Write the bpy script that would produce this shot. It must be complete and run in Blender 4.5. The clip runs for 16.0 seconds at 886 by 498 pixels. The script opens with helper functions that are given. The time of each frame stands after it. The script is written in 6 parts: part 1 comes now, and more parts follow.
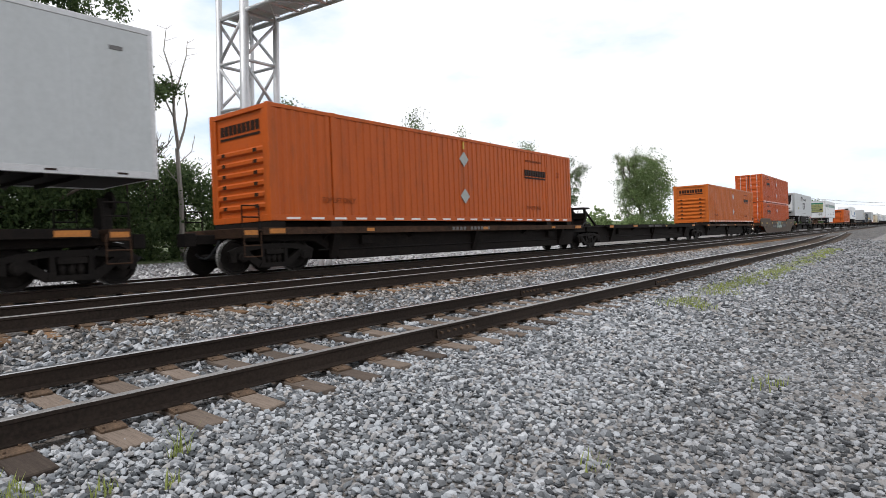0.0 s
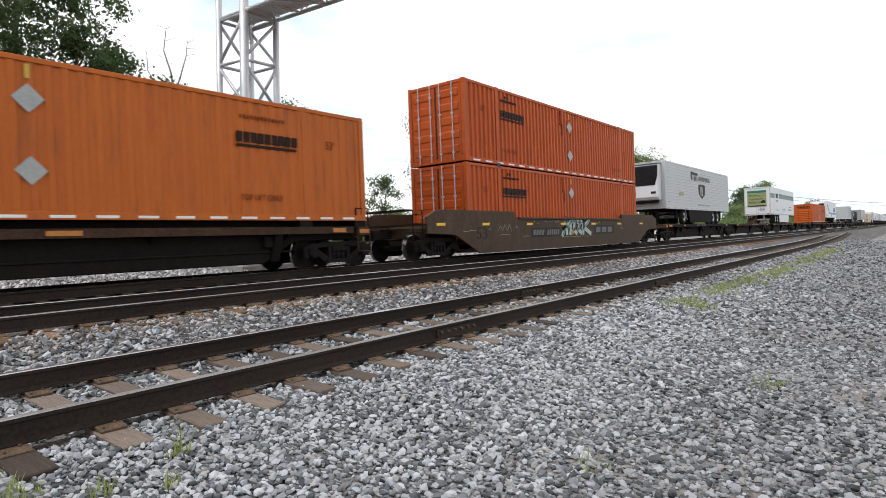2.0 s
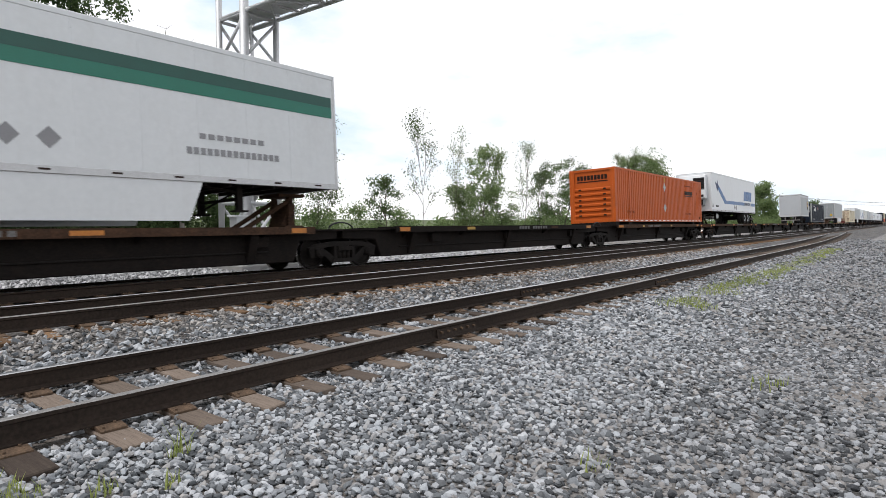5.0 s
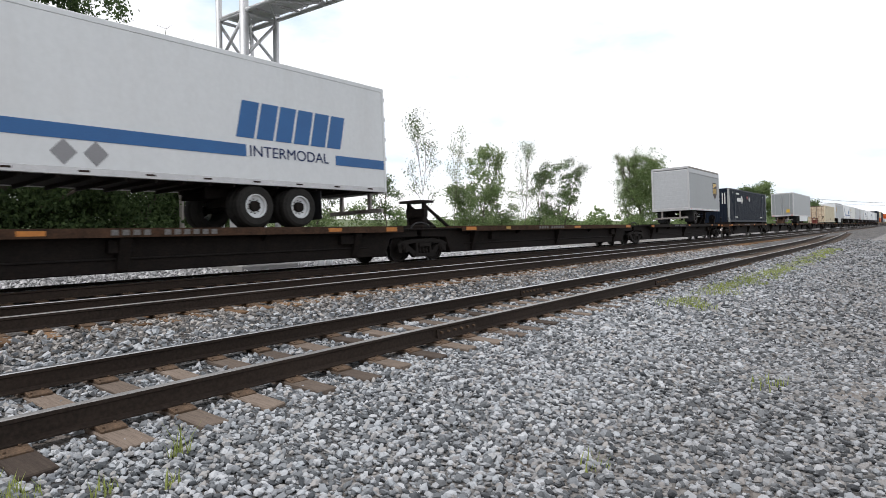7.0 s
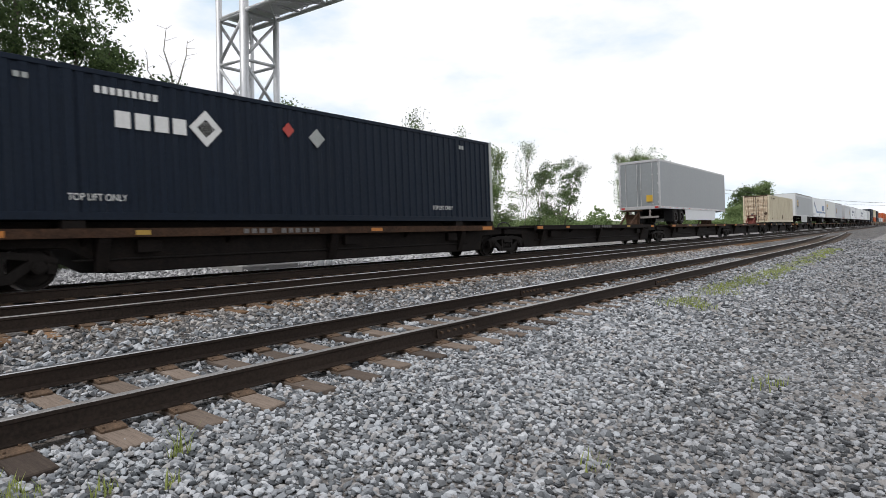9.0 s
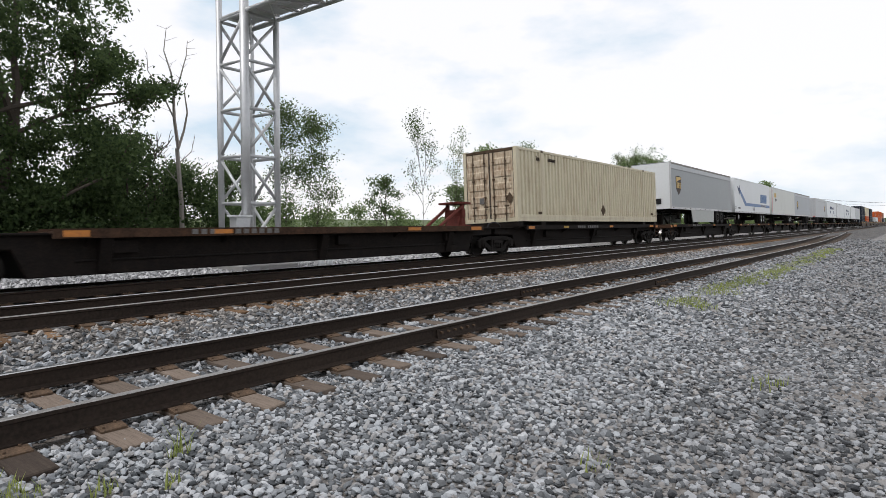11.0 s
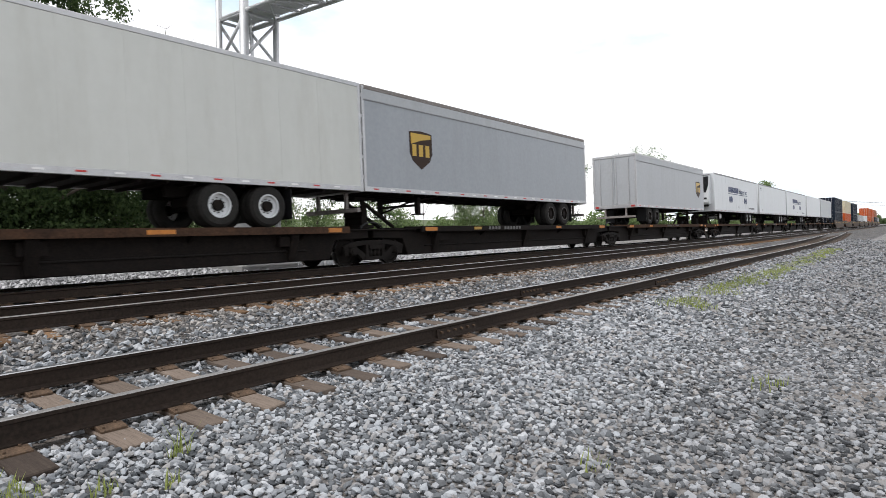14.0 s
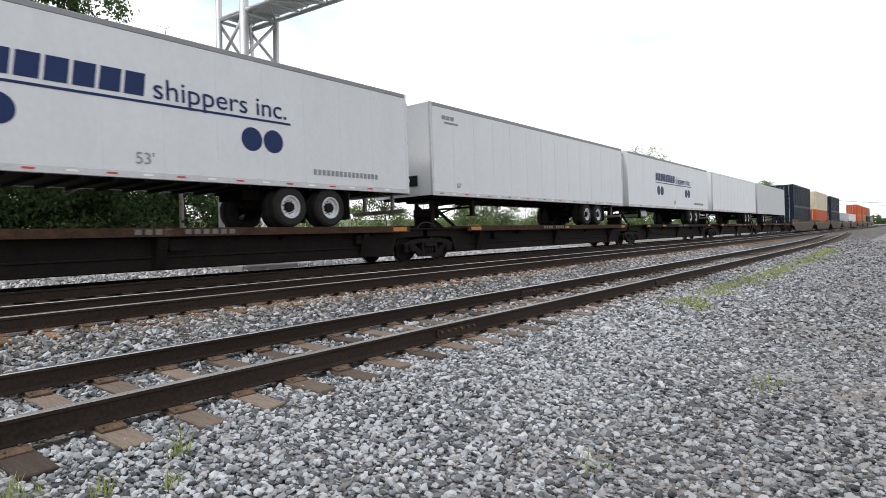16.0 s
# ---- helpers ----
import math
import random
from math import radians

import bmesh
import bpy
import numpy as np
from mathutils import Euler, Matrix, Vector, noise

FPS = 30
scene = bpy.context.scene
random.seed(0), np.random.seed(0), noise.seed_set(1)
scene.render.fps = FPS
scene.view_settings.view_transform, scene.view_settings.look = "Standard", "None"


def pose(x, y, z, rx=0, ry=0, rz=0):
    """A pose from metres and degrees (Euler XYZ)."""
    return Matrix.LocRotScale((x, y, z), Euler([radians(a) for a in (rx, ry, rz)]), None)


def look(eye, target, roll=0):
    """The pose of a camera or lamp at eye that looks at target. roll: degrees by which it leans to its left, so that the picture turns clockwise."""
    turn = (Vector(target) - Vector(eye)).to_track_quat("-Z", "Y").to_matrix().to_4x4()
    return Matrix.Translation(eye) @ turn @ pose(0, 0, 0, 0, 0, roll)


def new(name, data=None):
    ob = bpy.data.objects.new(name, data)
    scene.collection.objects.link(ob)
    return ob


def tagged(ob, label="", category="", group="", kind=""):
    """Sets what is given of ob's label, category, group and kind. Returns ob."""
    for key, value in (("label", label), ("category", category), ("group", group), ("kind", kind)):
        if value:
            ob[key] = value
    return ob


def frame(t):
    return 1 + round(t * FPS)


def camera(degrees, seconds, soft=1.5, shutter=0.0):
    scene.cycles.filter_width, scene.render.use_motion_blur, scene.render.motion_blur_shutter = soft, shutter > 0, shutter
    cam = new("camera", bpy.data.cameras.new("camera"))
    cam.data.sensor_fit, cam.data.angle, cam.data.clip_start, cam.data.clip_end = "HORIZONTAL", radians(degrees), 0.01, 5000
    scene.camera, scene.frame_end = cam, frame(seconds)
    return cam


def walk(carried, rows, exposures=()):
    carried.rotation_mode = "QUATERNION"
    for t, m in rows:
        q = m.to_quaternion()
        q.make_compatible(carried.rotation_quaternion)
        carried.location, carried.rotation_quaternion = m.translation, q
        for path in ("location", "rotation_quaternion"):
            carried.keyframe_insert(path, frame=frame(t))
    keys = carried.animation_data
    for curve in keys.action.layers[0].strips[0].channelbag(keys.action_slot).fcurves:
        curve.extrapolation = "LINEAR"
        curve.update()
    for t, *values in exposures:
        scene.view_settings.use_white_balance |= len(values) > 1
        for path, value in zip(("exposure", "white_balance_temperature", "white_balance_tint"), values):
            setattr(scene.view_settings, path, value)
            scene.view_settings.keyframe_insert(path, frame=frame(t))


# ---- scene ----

# world: x to the right, y along the tracks, z = 0 at the top of the nearest rail
EYE = (0.0, 0.0, 1.444)
cam = camera(73.49, 16.0, soft=0.6, shutter=0.06)
CAM_POSE = Matrix.Translation(EYE) @ (Matrix.Rotation(radians(38.335), 4, "Z") @ Matrix.Rotation(radians(87.254), 4, "X") @ Matrix.Rotation(radians(0.23), 4, "Z"))
walk(cam, [(0.0, CAM_POSE), (16.0, CAM_POSE)],
     exposures=[(0.0, 0.07, 6500, 12.5), (1.0, 0.07, 6500, 12.5), (1.5, 0.04, 6500, 12.5), (2.0, 0.17, 6500, 12.5), (2.5, 0.22, 6500, 12.5), (3.0, 0.34, 6500, 12.5), (3.5, 0.37, 6500, 12.5), (4.0, 0.2, 6500, 12.5), (6.5, 0.08, 6500, 12.5), (7.0, 0.13, 6500, 12.5), (7.5, 0.06, 6500, 12.5),
                (8.0, -0.1, 6500, 12.5), (8.5, -0.1, 6500, 12.5), (9.0, -0.02, 6500, 12.5), (11.5, -0.12, 6500, 12.5), (12.0, -0.05, 6500, 12.5), (13.0, 0.09, 6500, 12.5), (14.0, 0.2, 6500, 12.5), (15.0, 0.12, 6500, 12.5), (15.5, 0.1, 6500, 12.5), (16.0, 0.2, 6500, 12.5)])

# ---------------------------------------------------------------- light
SUN_EL, SUN_AZ = radians(58), radians(205)
world = bpy.data.worlds.new("overcast_sky")
scene.world = world
world.use_nodes = True
wn, wl = world.node_tree.nodes, world.node_tree.links
sky = wn.new("ShaderNodeTexSky")
sky.sky_type, sky.sun_disc = "NISHITA", False
sky.sun_elevation, sky.sun_rotation = SUN_EL, SUN_AZ
skyg = wn.new("ShaderNodeMix")
skyg.data_type, skyg.blend_type = "RGBA", "MULTIPLY"
skyg.inputs[0].default_value = 1.0
skyg.inputs[7].default_value = (0.11, 0.11, 0.11, 1)
coord = wn.new("ShaderNodeTexCoord")
stretch = wn.new("ShaderNodeMapping")
stretch.inputs["Scale"].default_value = (1.0, 1.0, 2.6)
cl = wn.new("ShaderNodeTexNoise")
cl.inputs["Scale"].default_value, cl.inputs["Detail"].default_value, cl.inputs["Roughness"].default_value = 2.3, 7.0, 0.55
ramp = wn.new("ShaderNodeValToRGB")
ramp.color_ramp.elements[0].position, ramp.color_ramp.elements[0].color = 0.34, (0.74, 0.90, 1.02, 1)
ramp.color_ramp.elements[1].position, ramp.color_ramp.elements[1].color = 0.48, (1.15, 1.16, 1.175, 1)
cover = wn.new("ShaderNodeMix")
cover.data_type = "RGBA"
cover.inputs[0].default_value = 0.9
wl.new(coord.outputs["Generated"], stretch.inputs["Vector"])
wl.new(stretch.outputs["Vector"], cl.inputs["Vector"])
wl.new(cl.outputs["Fac"], ramp.inputs["Fac"])
wl.new(sky.outputs["Color"], skyg.inputs[6])
wl.new(skyg.outputs[2], cover.inputs[6])
wl.new(ramp.outputs["Color"], cover.inputs[7])
wl.new(cover.outputs[2], wn["Background"].inputs["Color"])
wn["Background"].inputs["Strength"].default_value = 1.0
sun = new("sun", bpy.data.lights.new("sun", "SUN"))
sun.data.energy, sun.data.angle, sun.data.color = 1.85, radians(12), (1.0, 0.975, 0.94)
sun_dir = Vector((math.sin(SUN_AZ) * math.cos(SUN_EL), math.cos(SUN_AZ) * math.cos(SUN_EL), math.sin(SUN_EL)))
sun.matrix_world = look(sun_dir * 50, (0, 0, 0))

# ---------------------------------------------------------------- materials
def mat(name, a, b, rough=0.6, metal=0.0, fine=40.0, coarse=1.2, bump=0.15, dist=0.01, mix=0.5, dirt=None, dirt_amt=0.0, streak=(1, 1, 1), island=False, obj_random=0.0, spec=0.5, dirt_from=0.5):
    m = bpy.data.materials.new(name)
    m.use_nodes = True
    n, l = m.node_tree.nodes, m.node_tree.links
    bs = n["Principled BSDF"]
    tc = n.new("ShaderNodeTexCoord")
    mp = n.new("ShaderNodeMapping")
    mp.inputs["Scale"].default_value = streak
    l.new(tc.outputs["Object"], mp.inputs["Vector"])
    f = n.new("ShaderNodeTexNoise")
    f.inputs["Scale"].default_value, f.inputs["Detail"].default_value = fine, 5
    c = n.new("ShaderNodeTexNoise")
    c.inputs["Scale"].default_value, c.inputs["Detail"].default_value, c.inputs["Roughness"].default_value = coarse, 6, 0.65
    l.new(tc.outputs["Object"], f.inputs["Vector"])
    l.new(mp.outputs["Vector"], c.inputs["Vector"])
    add = n.new("ShaderNodeMath")
    add.operation = "MULTIPLY_ADD"
    l.new(f.outputs["Fac"], add.inputs[0])
    add.inputs[1].default_value = mix
    sc = n.new("ShaderNodeMath")
    sc.operation = "MULTIPLY"
    sc.inputs[1].default_value = 1 - mix
    l.new(c.outputs["Fac"], sc.inputs[0])
    l.new(sc.outputs[0], add.inputs[2])
    fac = add.outputs[0]
    if island or obj_random:
        src = n.new("ShaderNodeNewGeometry").outputs["Random Per Island"] if island else n.new("ShaderNodeObjectInfo").outputs["Random"]
        w = 0.75 if island else obj_random
        ma = n.new("ShaderNodeMix")
        ma.inputs[0].default_value = w
        l.new(fac, ma.inputs[2])
        l.new(src, ma.inputs[3])
        fac = ma.outputs[0]
    r = n.new("ShaderNodeValToRGB")
    lo, hi = (0.05, 0.95) if (island or obj_random) else (0.32, 0.68)
    r.color_ramp.elements[0].position, r.color_ramp.elements[0].color = lo, (*a, 1)
    r.color_ramp.elements[1].position, r.color_ramp.elements[1].color = hi, (*b, 1)
    l.new(fac, r.inputs["Fac"])
    col = r.outputs["Color"]
    if dirt:
        d = n.new("ShaderNodeTexNoise")
        d.inputs["Scale"].default_value, d.inputs["Detail"].default_value, d.inputs["Roughness"].default_value = coarse * 2.3, 8, 0.75
        l.new(mp.outputs["Vector"], d.inputs["Vector"])
        dr = n.new("ShaderNodeMapRange")
        dr.inputs[1].default_value, dr.inputs[2].default_value, dr.inputs[4].default_value = dirt_from, dirt_from + 0.28, dirt_amt
        l.new(d.outputs["Fac"], dr.inputs[0])
        dm = n.new("ShaderNodeMix")
        dm.data_type = "RGBA"
        l.new(dr.outputs[0], dm.inputs[0])
        l.new(col, dm.inputs[6])
        dm.inputs[7].default_value = (*dirt, 1)
        col = dm.outputs[2]
    l.new(col, bs.inputs["Base Color"])
    rr = n.new("ShaderNodeMapRange")
    rr.inputs[3].default_value, rr.inputs[4].default_value = max(0.05, rough - 0.1), min(1, rough + 0.12)
    l.new(c.outputs["Fac"], rr.inputs[0])
    l.new(rr.outputs[0], bs.inputs["Roughness"])
    bs.inputs["Metallic"].default_value = metal
    bs.inputs["Specular IOR Level"].default_value = spec
    if bump:
        bp = n.new("ShaderNodeBump")
        bp.inputs["Strength"].default_value, bp.inputs["Distance"].default_value = bump, dist
        l.new(f.outputs["Fac"], bp.inputs["Height"])
        l.new(bp.outputs["Normal"], bs.inputs["Normal"])
    return m


def gravel_material(name, a, b, size):
    m = bpy.data.materials.new(name)
    m.use_nodes = True
    n, l = m.node_tree.nodes, m.node_tree.links
    bs = n["Principled BSDF"]
    tc = n.new("ShaderNodeTexCoord")
    v = n.new("ShaderNodeTexVoronoi")
    v.inputs["Scale"].default_value = 1 / size
    l.new(tc.outputs["Object"], v.inputs["Vector"])
    sep = n.new("ShaderNodeSeparateColor")
    l.new(v.outputs["Color"], sep.inputs[0])
    c = n.new("ShaderNodeTexNoise")
    c.inputs["Scale"].default_value, c.inputs["Detail"].default_value = 0.55, 6
    l.new(tc.outputs["Object"], c.inputs["Vector"])
    mx = n.new("ShaderNodeMix")
    mx.inputs[0].default_value = 0.45
    l.new(sep.outputs[0], mx.inputs[2])
    l.new(c.outputs["Fac"], mx.inputs[3])
    r = n.new("ShaderNodeValToRGB")
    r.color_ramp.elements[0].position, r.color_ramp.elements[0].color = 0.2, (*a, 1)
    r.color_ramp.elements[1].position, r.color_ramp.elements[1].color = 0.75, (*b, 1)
    l.new(mx.outputs[0], r.inputs["Fac"])
    dn = n.new("ShaderNodeTexNoise")
    dn.inputs["Scale"].default_value, dn.inputs["Detail"].default_value = 0.9, 8
    l.new(tc.outputs["Object"], dn.inputs["Vector"])
    dr = n.new("ShaderNodeMapRange")
    dr.inputs[1].default_value, dr.inputs[2].default_value, dr.inputs[4].default_value = 0.48, 0.66, 0.7
    l.new(dn.outputs["Fac"], dr.inputs[0])
    dm = n.new("ShaderNodeMix")
    dm.data_type = "RGBA"
    l.new(dr.outputs[0], dm.inputs[0])
    l.new(r.outputs["Color"], dm.inputs[6])
    dm.inputs[7].default_value = (0.14, 0.118, 0.10, 1)
    l.new(dm.outputs[2], bs.inputs["Base Color"])
    bs.inputs["Roughness"].default_value = 0.9
    bp = n.new("ShaderNodeBump")
    bp.inputs["Strength"].default_value, bp.inputs["Distance"].default_value = 1.0, size * 0.6
    bp.invert = True
    l.new(v.outputs["Distance"], bp.inputs["Height"])
    l.new(bp.outputs["Normal"], bs.inputs["Normal"])
    return m


M_STONE = mat("ballast_stone", (0.030, 0.034, 0.038), (0.46, 0.475, 0.49), rough=0.8, fine=70, coarse=0.5, bump=0.5, dist=0.006, island=True, spec=0.15)
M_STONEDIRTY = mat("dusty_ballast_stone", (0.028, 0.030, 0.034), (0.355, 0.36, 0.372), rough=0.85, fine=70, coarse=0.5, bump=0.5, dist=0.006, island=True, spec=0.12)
M_STONERUST = mat("rust_tinted_ballast", (0.040, 0.036, 0.033), (0.44, 0.415, 0.39), rough=0.85, fine=70, coarse=0.5, bump=0.5, dist=0.006, island=True, spec=0.12)
def stone_colours(m, stops):
    """Stones of several kinds of rock: colours by stone between the dark and the pale ones."""
    r = [n for n in m.node_tree.nodes if n.type == "VALTORGB"][0].color_ramp
    for p, c in stops:
        r.elements.new(p).color = (*c, 1)


stone_colours(M_STONE, [(0.30, (0.136, 0.145, 0.153)), (0.46, (0.230, 0.242, 0.256)), (0.56, (0.312, 0.297, 0.284)), (0.66, (0.296, 0.318, 0.338)), (0.80, (0.405, 0.418, 0.434))])
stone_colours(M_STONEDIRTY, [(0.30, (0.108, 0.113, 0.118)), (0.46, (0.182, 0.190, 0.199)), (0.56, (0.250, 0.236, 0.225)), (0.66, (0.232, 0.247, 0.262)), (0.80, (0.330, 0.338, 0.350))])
M_STONEPALE = mat("pale_ballast_stone", (0.16, 0.16, 0.162), (0.60, 0.60, 0.61), rough=0.85, fine=70, coarse=0.5, bump=0.5, dist=0.006, island=True, spec=0.12)
# near-black: the shade in the gaps between stones is put into this colour
M_GRAVELSHADED = gravel_material("shaded_gravel_bed", (0.012, 0.0115, 0.0115), (0.11, 0.109, 0.109), 0.045)
M_ROAD = gravel_material("fine_gravel", (0.06, 0.058, 0.056), (0.28, 0.275, 0.27), 0.045)
M_GRASSLAND = mat("grassland", (0.045, 0.068, 0.025), (0.115, 0.145, 0.055), rough=0.95, fine=6, coarse=0.3, bump=0.6, dist=0.1)
M_RAIL = mat("rusty_rail", (0.014, 0.0105, 0.0088), (0.044, 0.032, 0.025), rough=0.75, metal=0.0, fine=30, coarse=2, bump=0.25, dist=0.004, streak=(1, 0.2, 1), spec=0.12)
M_RAILTOP = mat("polished_railhead", (0.42, 0.42, 0.43), (0.60, 0.60, 0.60), rough=0.3, metal=1.0, fine=80, coarse=3, bump=0.02, dist=0.001, streak=(1, 0.1, 1))
M_TIE = mat("weathered_tie", (0.022, 0.017, 0.015), (0.235, 0.188, 0.152), rough=0.9, fine=50, coarse=7, bump=0.6, dist=0.008, streak=(0.3, 4, 1), mix=0.3, dirt=(0.035, 0.027, 0.023), dirt_amt=0.75, dirt_from=0.46, obj_random=0.6, spec=0.1)
M_TIERUST = mat("rust_stained_tie", (0.045, 0.027, 0.017), (0.25, 0.155, 0.09), rough=0.9, fine=50, coarse=6, bump=0.6, dist=0.008, streak=(0.25, 3, 1), obj_random=0.6, spec=0.1)
M_RUST = mat("rusted_steel", (0.036, 0.026, 0.019), (0.14, 0.098, 0.066), rough=0.9, metal=0.0, spec=0.1, fine=70, coarse=8, bump=0.3, dist=0.004)
M_PLATE = mat("rusty_tie_plate", (0.040, 0.028, 0.020), (0.15, 0.10, 0.066), rough=0.85, fine=60, coarse=9, bump=0.3, dist=0.003, spec=0.15)
M_DARKSTEEL = mat("grimy_black_steel", (0.005, 0.0043, 0.004), (0.018, 0.0142, 0.0125), rough=0.75, fine=30, coarse=2.5, bump=0.25, dist=0.006, dirt=(0.05, 0.03, 0.019), dirt_amt=0.22, spec=0.1)
M_TRUCK = mat("truck_casting", (0.0046, 0.004, 0.0037), (0.019, 0.0156, 0.0137), rough=0.75, fine=25, coarse=4, bump=0.3, dist=0.006, spec=0.12)
M_DECK = mat("rust_stained_deck", (0.016, 0.011, 0.009), (0.085, 0.048, 0.03), rough=0.85, fine=25, coarse=2.2, bump=0.3, dist=0.006, dirt=(0.13, 0.06, 0.03), dirt_amt=0.5, spec=0.12)
M_OXIDE = mat("red_oxide_paint", (0.085, 0.022, 0.017), (0.17, 0.045, 0.034), rough=0.7, fine=25, coarse=3, bump=0.2, dist=0.004, dirt=(0.03, 0.016, 0.012), dirt_amt=0.6, spec=0.15)
M_TREAD = mat("wheel_tread", (0.24, 0.23, 0.22), (0.42, 0.41, 0.40), rough=0.27, metal=1.0, fine=60, coarse=5, bump=0.03, dist=0.002)
M_WELL = mat("brown_well_paint", (0.042, 0.026, 0.016), (0.088, 0.057, 0.035), rough=0.65, fine=18, coarse=1.5, bump=0.12, dist=0.004, dirt=(0.15, 0.105, 0.075), dirt_amt=0.4, streak=(1, 1, 0.35), spec=0.2)
M_ORANGE = mat("orange_container_paint", (0.40, 0.062, 0.004), (0.52, 0.090, 0.008), rough=0.5, spec=0.3, fine=14, coarse=0.7, bump=0.06, dist=0.004, dirt=(0.16, 0.038, 0.013), dirt_amt=0.7, streak=(1, 1.6, 0.3), mix=0.35)
M_RUSSET = mat("red_orange_paint", (0.40, 0.070, 0.0045), (0.51, 0.098, 0.0085), rough=0.5, spec=0.3, fine=14, coarse=0.7, bump=0.06, dist=0.004, dirt=(0.17, 0.05, 0.015), dirt_amt=0.75, streak=(1, 1.6, 0.3), mix=0.35)
M_AMBER = mat("sun_faded_orange_paint", (0.41, 0.092, 0.007), (0.52, 0.125, 0.012), rough=0.5, spec=0.3, fine=14, coarse=0.7, bump=0.06, dist=0.004, dirt=(0.17, 0.05, 0.015), dirt_amt=0.75, streak=(1, 1.6, 0.3), mix=0.35)
M_NAVY = mat("navy_container_paint", (0.006, 0.0105, 0.019), (0.012, 0.0195, 0.034), rough=0.5, fine=14, coarse=0.7, bump=0.06, dist=0.004, dirt=(0.025, 0.03, 0.036), dirt_amt=0.35, streak=(1, 1.6, 0.3), spec=0.12)
M_TAN = mat("cream_container_paint", (0.545, 0.49, 0.35), (0.635, 0.58, 0.43), rough=0.55, fine=14, coarse=0.8, bump=0.06, dist=0.004, dirt=(0.30, 0.20, 0.11), dirt_amt=0.6, dirt_from=0.46, streak=(1, 1.6, 0.3))
M_TANRUST = mat("rust_streaked_cream_paint", (0.56, 0.48, 0.345), (0.68, 0.59, 0.45), rough=0.6, fine=14, coarse=1.6, bump=0.1, dist=0.004, dirt=(0.20, 0.085, 0.028), dirt_amt=0.95, dirt_from=0.40, streak=(2.4, 2.4, 0.7))
M_RAILWORN = mat("worn_railhead", (0.17, 0.163, 0.156), (0.36, 0.35, 0.34), rough=0.5, metal=0.7, fine=60, coarse=4, bump=0.05, dist=0.001, streak=(1, 0.15, 1))
M_BROWNBOX = mat("brick_red_container_paint", (0.28, 0.10, 0.05), (0.36, 0.14, 0.07), rough=0.6, fine=14, coarse=0.8, bump=0.06, dist=0.004)
M_WHITE = mat("white_trailer_paint", (0.60, 0.62, 0.63), (0.67, 0.69, 0.70), rough=0.4, fine=9, coarse=0.5, bump=0.04, dist=0.003, dirt=(0.48, 0.47, 0.45), dirt_amt=0.3, streak=(1, 1.4, 0.25))
M_DULLWHITE = mat("dull_white_trailer_paint", (0.43, 0.45, 0.455), (0.51, 0.53, 0.535), rough=0.5, fine=9, coarse=0.5, bump=0.04, dist=0.003, dirt=(0.36, 0.36, 0.345), dirt_amt=0.35, streak=(1, 1.4, 0.25))
M_GREY = mat("grey_trailer_paint", (0.212, 0.231, 0.238), (0.258, 0.278, 0.286), rough=0.42, fine=9, coarse=0.5, bump=0.04, dist=0.003, dirt=(0.20, 0.20, 0.195), dirt_amt=0.4, streak=(1, 1.4, 0.25))
M_PALEGREY = mat("pale_grey_trailer_paint", (0.36, 0.375, 0.39), (0.43, 0.445, 0.46), rough=0.42, fine=9, coarse=0.5, bump=0.04, dist=0.003, dirt=(0.26, 0.26, 0.255), dirt_amt=0.4, streak=(1, 1.4, 0.25))
M_BLUEGREY = mat("blue_grey_trailer_paint", (0.285, 0.308, 0.332), (0.34, 0.362, 0.386), rough=0.42, fine=9, coarse=0.5, bump=0.04, dist=0.003, dirt=(0.23, 0.235, 0.235), dirt_amt=0.4, streak=(1, 1.4, 0.25))
M_CREAM = mat("dirty_white_trailer_paint", (0.53, 0.54, 0.505), (0.61, 0.62, 0.585), rough=0.45, fine=5, coarse=0.4, bump=0.03, dist=0.003, mix=0.2, dirt=(0.40, 0.39, 0.34), dirt_amt=0.4, streak=(1, 1.4, 0.25))
M_ALU = mat("dull_aluminium", (0.42, 0.42, 0.43), (0.58, 0.58, 0.58), rough=0.45, metal=0.55, fine=40, coarse=3, bump=0.06, dist=0.002, dirt=(0.2, 0.18, 0.16), dirt_amt=0.35)
M_GUARD = mat("rust_stained_guard", (0.17, 0.16, 0.15), (0.32, 0.31, 0.30), rough=0.7, fine=30, coarse=6, bump=0.1, dist=0.003, dirt=(0.11, 0.055, 0.03), dirt_amt=0.8, dirt_from=0.42)
M_TYRE = mat("tyre_rubber", (0.012, 0.012, 0.012), (0.035, 0.033, 0.03), rough=0.85, fine=60, coarse=5, bump=0.3, dist=0.004, spec=0.15)
M_BLACK = mat("black_plastic", (0.010, 0.010, 0.011), (0.022, 0.022, 0.024), rough=0.5, fine=40, coarse=4, bump=0.1, dist=0.003, spec=0.22)
M_TAPE_W = mat("white_reflective_tape", (0.7, 0.7, 0.68), (0.8, 0.8, 0.78), rough=0.4, bump=0)
M_TAPE_R = mat("red_reflective_tape", (0.42, 0.02, 0.02), (0.5, 0.04, 0.03), rough=0.4, bump=0)
M_TAPE_Y = mat("yellow_reflective_tape", (0.75, 0.48, 0.02), (0.85, 0.55, 0.04), rough=0.45, bump=0)
M_TAPE_O = mat("faded_orange_tape", (0.34, 0.115, 0.02), (0.56, 0.21, 0.03), rough=0.6, fine=20, coarse=6, bump=0)
